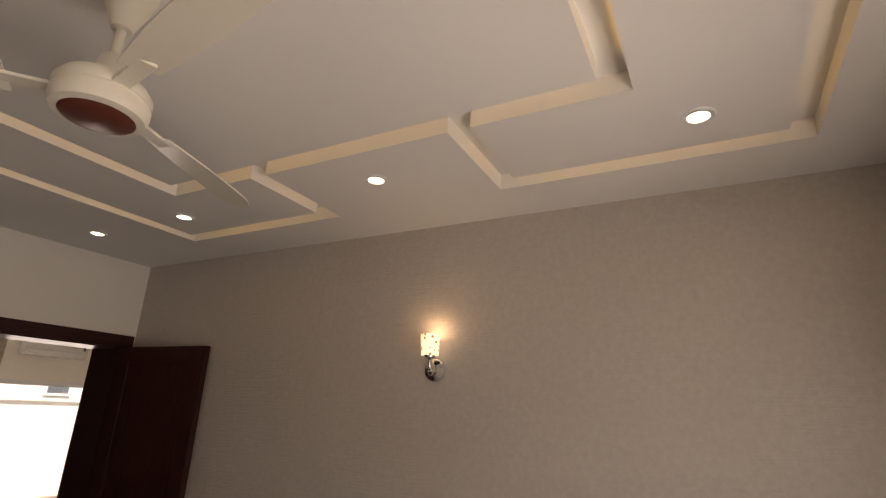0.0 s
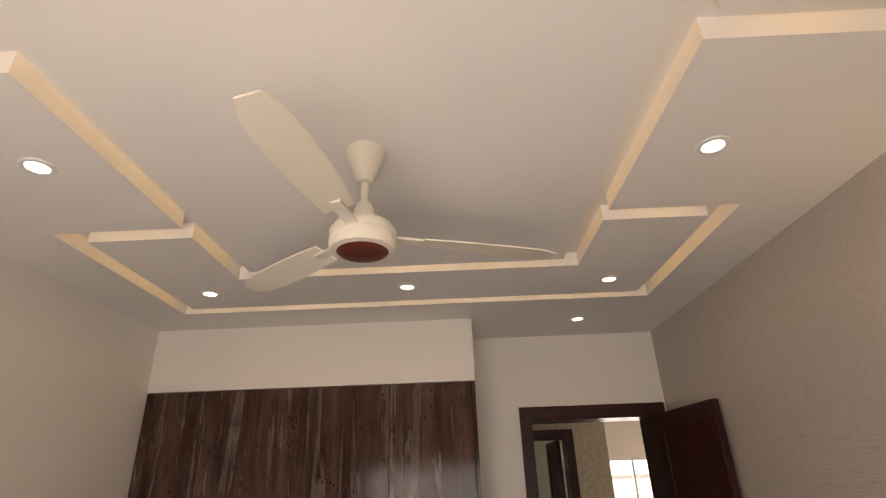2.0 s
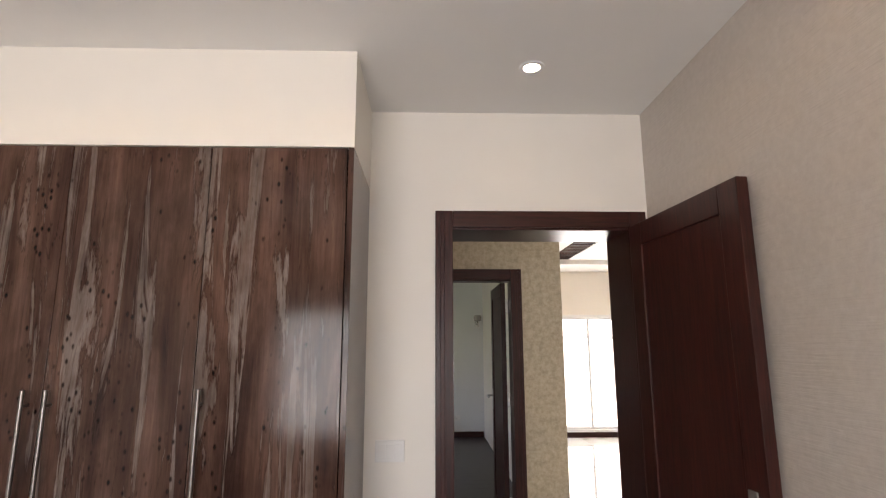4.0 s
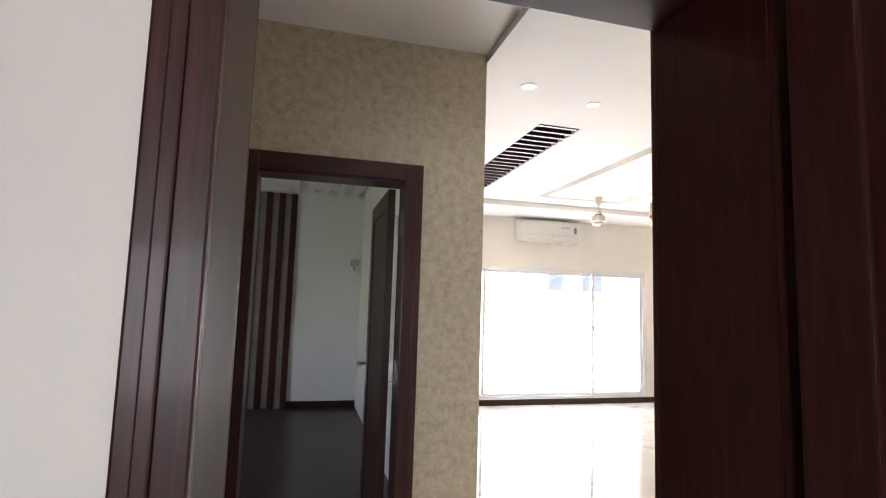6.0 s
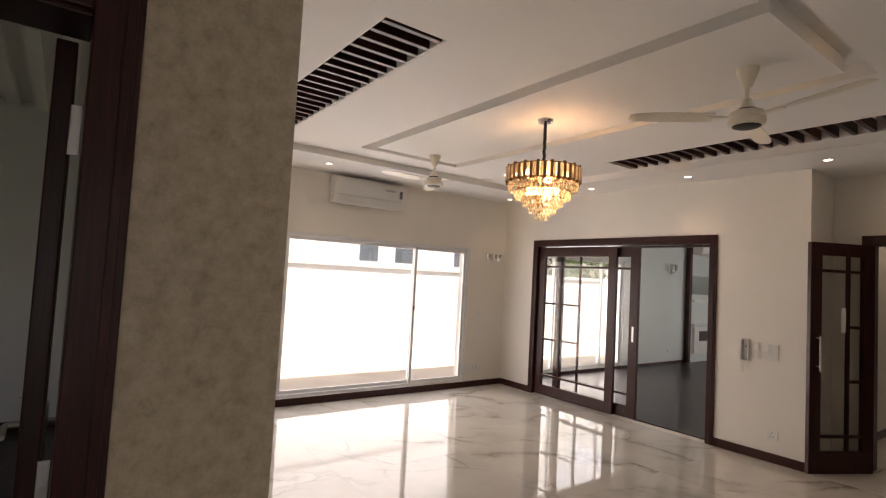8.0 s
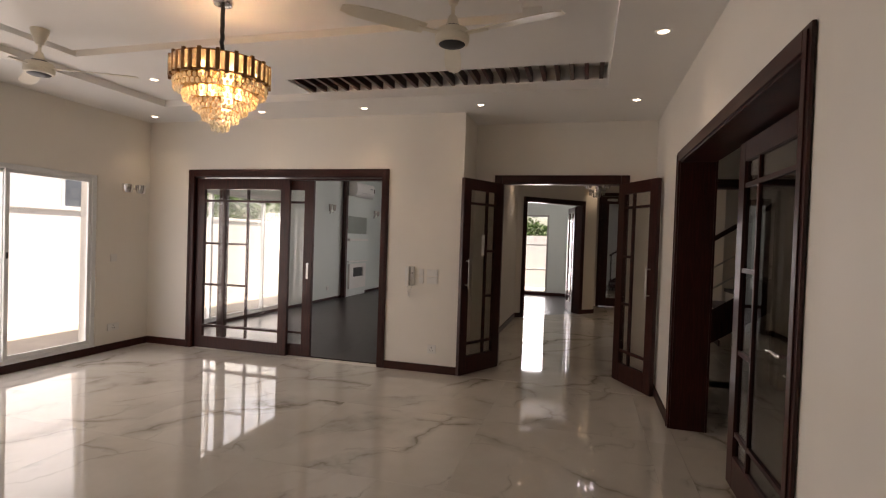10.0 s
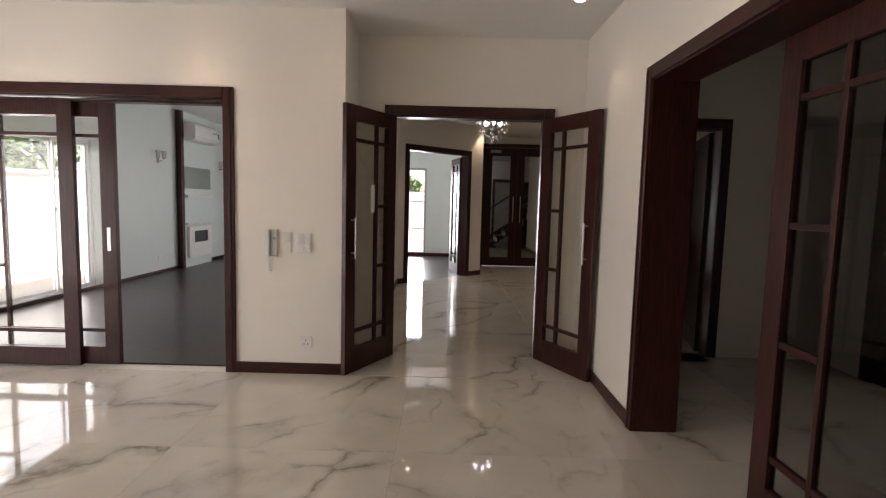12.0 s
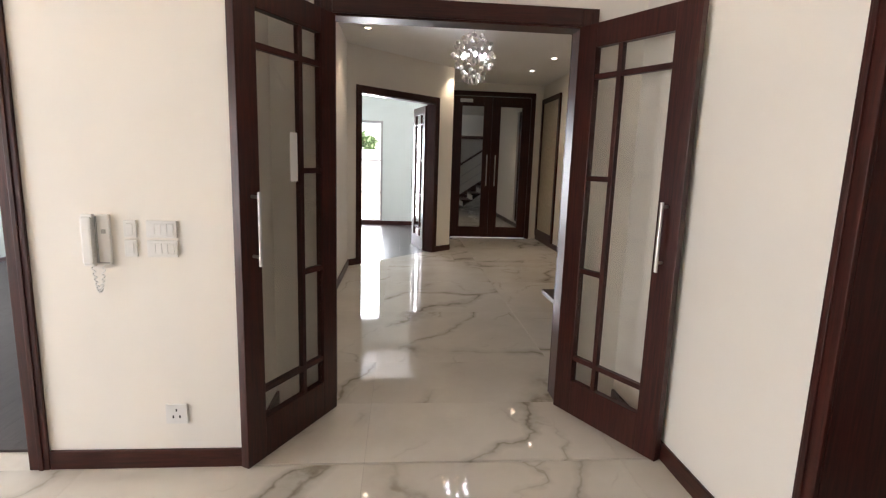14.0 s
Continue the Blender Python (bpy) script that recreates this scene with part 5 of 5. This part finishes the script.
def crystal_ball(at):
    c = thing("crystal_pendant", pose(*at), "round crystal ball chandelier with hanging drops, lit", "chandelier")
    part("canopy", lathe([(0.03, -0.03), (0.10, -0.02), (0.11, -0.001)], 32), CHROME, c, "", True)
    part("rod", lathe([(0.006, -0.16), (0.006, -0.02)], 10), CHROME, c)
    b = bmesh.new()
    bmesh.ops.create_icosphere(b, subdivisions=2, radius=0.205)
    pts = [v.co.copy() for v in b.verts]
    b.free()
    bead_b = bmesh.new()
    bmesh.ops.create_icosphere(bead_b, subdivisions=1, radius=0.029)
    bead = mesh_of("bead", bead_b, CRYSTAL)
    for p in pts:
        ob = new("bead", bead)
        ob.parent = c
        ob.location = (p.x, p.y, p.z - 0.30)
    for k in range(14):
        a = 2 * math.pi * k / 7
        r = 0.11 if k < 7 else 0.05
        z0 = -0.47 if k < 7 else -0.50
        part("drop", lathe([(0.002, z0 - 0.08), (0.012, z0 - 0.065), (0.006, z0), (0.002, z0 + 0.01)], 8, (r * math.cos(a), r * math.sin(a), 0)), CRYSTAL, c)
    part("core", lathe([(0.01, -0.40), (0.07, -0.36), (0.09, -0.30), (0.07, -0.24), (0.01, -0.20)], 20), CHROME, c, "", True)
    for k in range(6):
        a = 2 * math.pi * k / 6
        part("bulb", lathe([(0.002, -0.33), (0.014, -0.32), (0.014, -0.29), (0.002, -0.28)], 10, (0.12 * math.cos(a), 0.12 * math.sin(a), 0)), BULB_COOL, c, "cool white bulb")


crystal_ball((9.55, 2.18, 2.73))


def staircase():
    """A flight that climbs southwards beyond the lobby doorway, with its rail."""
    s = thing("staircase", pose(7.6, 1.5, 0), "dark wooden staircase with a sloping handrail", "staircase", "", "structure")
    for k in range(10):
        part("tread", boxes((0.25, 1.25, -0.28 - 0.26 * k, 0.02 - 0.26 * k, 0.175 * (k + 1) - 0.04, 0.175 * (k + 1)), bevel=0.004), MAHOGANY_H, s)
        if k < 9:
            part("riser", boxes((0.27, 1.25, -0.28 - 0.26 * k, -0.26 - 0.26 * k, 0.175 * (k + 1), 0.175 * (k + 2) - 0.04)), PAINT, s, "cream riser")
    b = bmesh.new()
    for x in (0.245, 0.275):
        vs = [b.verts.new((x, y, z)) for y, z in ((0.05, 0.0), (0.05, 0.20), (-2.55, 1.95), (-2.55, 1.55), (-0.25, 0.0))]
        b.faces.new(vs)
    b.verts.ensure_lookup_table()
    for i in range(5):
        b.faces.new((b.verts[i], b.verts[(i + 1) % 5], b.verts[5 + (i + 1) % 5], b.verts[5 + i]))
    part("stringer", b, MAHOGANY, s)
    part("handrail", tube([(0.28, 0.05, 1.05), (0.28, -2.25, 2.60)], 0.028, 10), MAHOGANY, s, "", True)
    for j in (0.35, 0.6):
        part("rail_bar", tube([(0.28, 0.05, 1.05 - j), (0.28, -2.25, 2.60 - j)], 0.01, 8), STEEL, s, "thin steel bar", True)
    for k in (0, 4, 8):
        part("post", boxes((0.26, 0.30, -0.02 - 0.26 * k, 0.02 - 0.26 * k, 0.175 * k, 1.08 + 0.175 * k)), MAHOGANY, s)


staircase()


def framed_panel():
    p = thing("framed_panel", pose(13.32, 0.40, 0.08, 0, 0, 180), "tall dark framed cream panel on the foyer wall", "wall panel")
    w, h = 1.05, 2.40
    part("frame", boxes((0, 0.07, -0.035, -0.001, 0, h), (w - 0.07, w, -0.035, -0.001, 0, h), (0.07, w - 0.07, -0.035, -0.001, h - 0.08, h), (0.07, w - 0.07, -0.035, -0.001, 0, 0.12), bevel=0.004), MAHOGANY, p)
    part("panel", boxes((0.07, w - 0.07, -0.012, -0.001, 0.12, h - 0.08)), DAPPLED, p, "cream dappled panel")


framed_panel()

# ---- outdoors ----
solid("ground", boxes((-400, 400, -400, 400, -0.5, -0.14)), LAWN, "green lawn and open ground round the house", "ground", "structure")
solid("pavement_north", boxes((-4, 17, 7.86, 9.9, -0.14, -0.10)), PAVING, "sandy paved strip beside the house", "pavement", "structure")
solid("pavement_south", boxes((-4, 17, -6, -3.4, -0.14, -0.10)), PAVING, "sandy paved strip behind the house", "pavement", "structure")
b = boxes((-6, 19, 9.9, 10.1, -0.14, 1.65))
bm_box(b, -6, 19, 9.86, 10.14, 1.65, 1.71, bevel=0.01)
solid("boundary_wall_north", b, EXT, "white plastered boundary wall with a coping", "boundary wall", "structure")
b = boxes((-6, 19, -7.2, -7.0, -0.14, 1.9))
bm_box(b, -6, 19, -7.24, -6.96, 1.9, 1.96, bevel=0.01)
solid("boundary_wall_south", b, EXT, "white plastered boundary wall with a coping", "boundary wall", "structure")
solid("boundary_wall_southeast", boxes((9.6, 18.6, -2.7, -2.5, -0.14, 2.6)), EXT, "white plastered side wall of the forecourt", "boundary wall", "structure")
solid("pavement_east", boxes((13.5, 18.6, -2.5, 7.8, -0.139, -0.10)), PAVING, "sandy paved forecourt", "pavement", "structure")
solid("boundary_wall_east", boxes((18.6, 18.8, -2.7, 9.86, -0.14, 1.62)), EXT, "white plastered garden wall", "boundary wall", "structure")


def neighbour():
    h = thing("neighbour_house", pose(-2, 13.0, -0.14), "white two-storey neighbouring house with dark windows", "house")
    part("wall", boxes((0, 16, 0, 6, 0, 6.6)), EXT, h)
    part("roof", boxes((-0.3, 16.3, -0.3, 6.3, 6.6, 6.85), bevel=0.02), EXT, h)
    for x, z, w, hh in ((8.48, 1.92, 0.64, 1.1), (9.48, 1.92, 0.74, 1.1), (11.36, 1.92, 0.9, 1.1), (8.5, 4.4, 1.4, 1.2), (11.0, 4.4, 1.4, 1.2)):
        win = part("window", boxes((x, x + w, -0.05, -0.001, z, z + 0.06), (x, x + w, -0.05, -0.001, z + hh - 0.06, z + hh), (x, x + 0.06, -0.05, -0.001, z + 0.06, z + hh - 0.06), (x + w - 0.06, x + w, -0.05, -0.001, z + 0.06, z + hh - 0.06)), ALU, h)
        part("pane", boxes((x + 0.06, x + w - 0.06, -0.02, -0.002, z + 0.06, z + hh - 0.06)), SKYGLASS, win, "glass coloured grey as if it mirrors the sky")


neighbour()


def tree(at, height, spread, seed):
    """A small tree: tapered trunk, limbs, a loose crown of leaf clumps."""
    rnd = random.Random(seed)
    t = thing("tree", pose(*at), "leafy green garden tree behind the wall", "tree", "garden trees")
    b = bmesh.new()
    limbs = [([(0, 0, 0), (0.05, 0.03, height * 0.3), (0.02, 0.08, height * 0.55)], 0.10)]
    for k in range(6):
        a = rnd.uniform(0, 6.28)
        limbs.append(([(0.03, 0.05, height * (0.35 + 0.03 * k)), (0.5 * spread * math.cos(a), 0.5 * spread * math.sin(a), height * 0.65), (0.8 * spread * math.cos(a), 0.8 * spread * math.sin(a), height * rnd.uniform(0.7, 0.9))], 0.035))
    for pts, r in limbs:
        tb = tube(pts, r, 8)
        me = bpy.data.meshes.new("t")
        tb.to_mesh(me)
        tb.free()
        b.from_mesh(me)
    part("trunk", b, BARK, t, "", True)
    vs, fs = [], []
    for _ in range(2600):
        u = Vector((rnd.gauss(0, 1), rnd.gauss(0, 1), rnd.gauss(0, 1))).normalized() * rnd.uniform(0.45, 1.0) ** 0.6
        lump = 1 + 0.35 * noise.noise(u * 2.3 + Vector((seed, 0, 0)))
        c = Vector((u.x * spread * lump, u.y * spread * lump, height * 0.72 + u.z * height * 0.30 * lump))
        q = Euler((rnd.uniform(-1, 1), rnd.uniform(-1, 1), rnd.uniform(0, 6.28))).to_matrix()
        s = rnd.uniform(0.05, 0.11)
        i = len(vs)
        vs += [tuple(c + q @ Vector(p)) for p in ((-s, 0, 0), (0, -s * 0.45, 0.01), (s, 0, -0.01), (0, s * 0.45, 0.01))]
        fs.append((i, i + 1, i + 2, i + 3))
    me = bpy.data.meshes.new("crown")
    me.from_pydata(vs, [], fs)
    me.materials.append(LEAF)
    ob = new("crown", me)
    ob.parent = t


tree((11.2, 11.6, -0.14), 3.6, 1.3, 3)
tree((14.0, 11.5, -0.14), 3.3, 1.2, 4)
tree((20.4, 4.6, -0.14), 2.4, 1.1, 5)
tree((20.2, 2.2, -0.14), 2.4, 1.1, 6)

# ---- floor tiles and planks ----


def bevelled_tile(w, l, t, name, material):
    e = 0.0002
    b = bmesh.new()
    lo = [b.verts.new(p) for p in ((0, 0, 0), (w, 0, 0), (w, l, 0), (0, l, 0))]
    mid = [b.verts.new(p) for p in ((0, 0, t - e), (w, 0, t - e), (w, l, t - e), (0, l, t - e))]
    hi = [b.verts.new(p) for p in ((e, e, t), (w - e, e, t), (w - e, l - e, t), (e, l - e, t))]
    for r0, r1 in ((lo, mid), (mid, hi)):
        for i in range(4):
            b.faces.new((r0[i], r0[(i + 1) % 4], r1[(i + 1) % 4], r1[i]))
    b.faces.new(hi)
    b.faces.new(lo[::-1])
    return mesh_of(name, b, material)


def lay(parent, name, material, x0, x1, y0, y1, px, py, ox, oy, t, gap, shift=0.0, drop=0.0):
    """Lays pieces px by py over a rectangle, cut at its edges, with joints through (ox, oy)."""
    made = {}
    rows = range(math.floor((y0 - oy) / py), math.ceil((y1 - oy) / py))
    for j in rows:
        sx = ox + (j * shift) % px
        for i in range(math.floor((x0 - sx) / px), math.ceil((x1 - sx) / px)):
            a0, a1 = max(sx + i * px, x0), min(sx + (i + 1) * px, x1)
            b0, b1 = max(oy + j * py, y0), min(oy + (j + 1) * py, y1)
            if a1 - a0 < 0.02 or b1 - b0 < 0.02:
                continue
            w, l = round(a1 - a0 - gap, 4), round(b1 - b0 - gap, 4)
            if (w, l) not in made:
                made[w, l] = bevelled_tile(w, l, t, name, material)
            ob = new(name, made[w, l])
            ob.parent = parent
            ob.location = (a0 + gap / 2, b0 + gap / 2, -t + drop)


T = 0.0135
for r in ((1.246, 6.26, 1.635, 7.566), (6.26, 6.84, 1.635, 3.561), (6.84, 10.7, 0.40, 3.561), (10.7, 13.36, 0.40, 2.13), (2.70, 7.12, -1.2, 1.635), (7.12, 9.3, -1.2, 0.40), (-0.95, 1.246, 1.28, 3.0), (1.246, 2.70, 1.0, 1.635)):
    lay(marble_floor, "tile", MARBLE, *r, 1.2, 1.2, 6.245, 3.04, T, 0.001)


def slant(x):
    """The slanting threshold's line."""
    p = DIAG_A + DIAG_N * 0.03
    return p.y + (x - p.x) * DIAG_D.y / DIAG_D.x


# the wedge of foyer floor in front of the slanting wall, cut along it
for x0, x1 in ((10.7005, 11.0445), (11.0455, 12.2)):
    b = bmesh.new()
    lo = [b.verts.new((x, y, -T)) for x, y in ((x0, 2.1305), (x1, 2.1305), (x1, max(2.1306, slant(x1))), (x0, slant(x0)))]
    hi = [b.verts.new((v.co.x, v.co.y, 0.0)) for v in lo]
    for i in range(4):
        b.faces.new((lo[i], lo[(i + 1) % 4], hi[(i + 1) % 4], hi[i]))
    b.faces.new(hi)
    part("tile", b, MARBLE, marble_floor)
lay(e_floor, "plank", PLANK, 6.41, 11.0, 3.72, 7.70, 1.25, 0.16, 6.41, 3.70, 0.014, 0.0008, 0.43, 0.0)
lay(e_floor, "plank", PLANK, 11.0, 15.0, 2.27, 7.70, 2.5, 0.16, 11.0, 3.70, 0.014, 0.0008, 0.43, -0.004)
lay(e_floor, "plank", PLANK, 10.5, 11.0, 3.0, 3.72, 2.5, 0.16, 8.9, 3.70, 0.014, 0.0008, 0.43, -0.004)
lay(nw_floor, "plank", PLANK, -2.2, 1.10, 3.06, 7.70, 1.25, 0.16, -2.2, 3.06, T, 0.0008, 0.43)
lay(bed_floor, "plank", PLANK, -2.105, 1.179, -3.11, 1.28, 1.25, 0.16, -2.105, -3.11, T, 0.0008, 0.43)
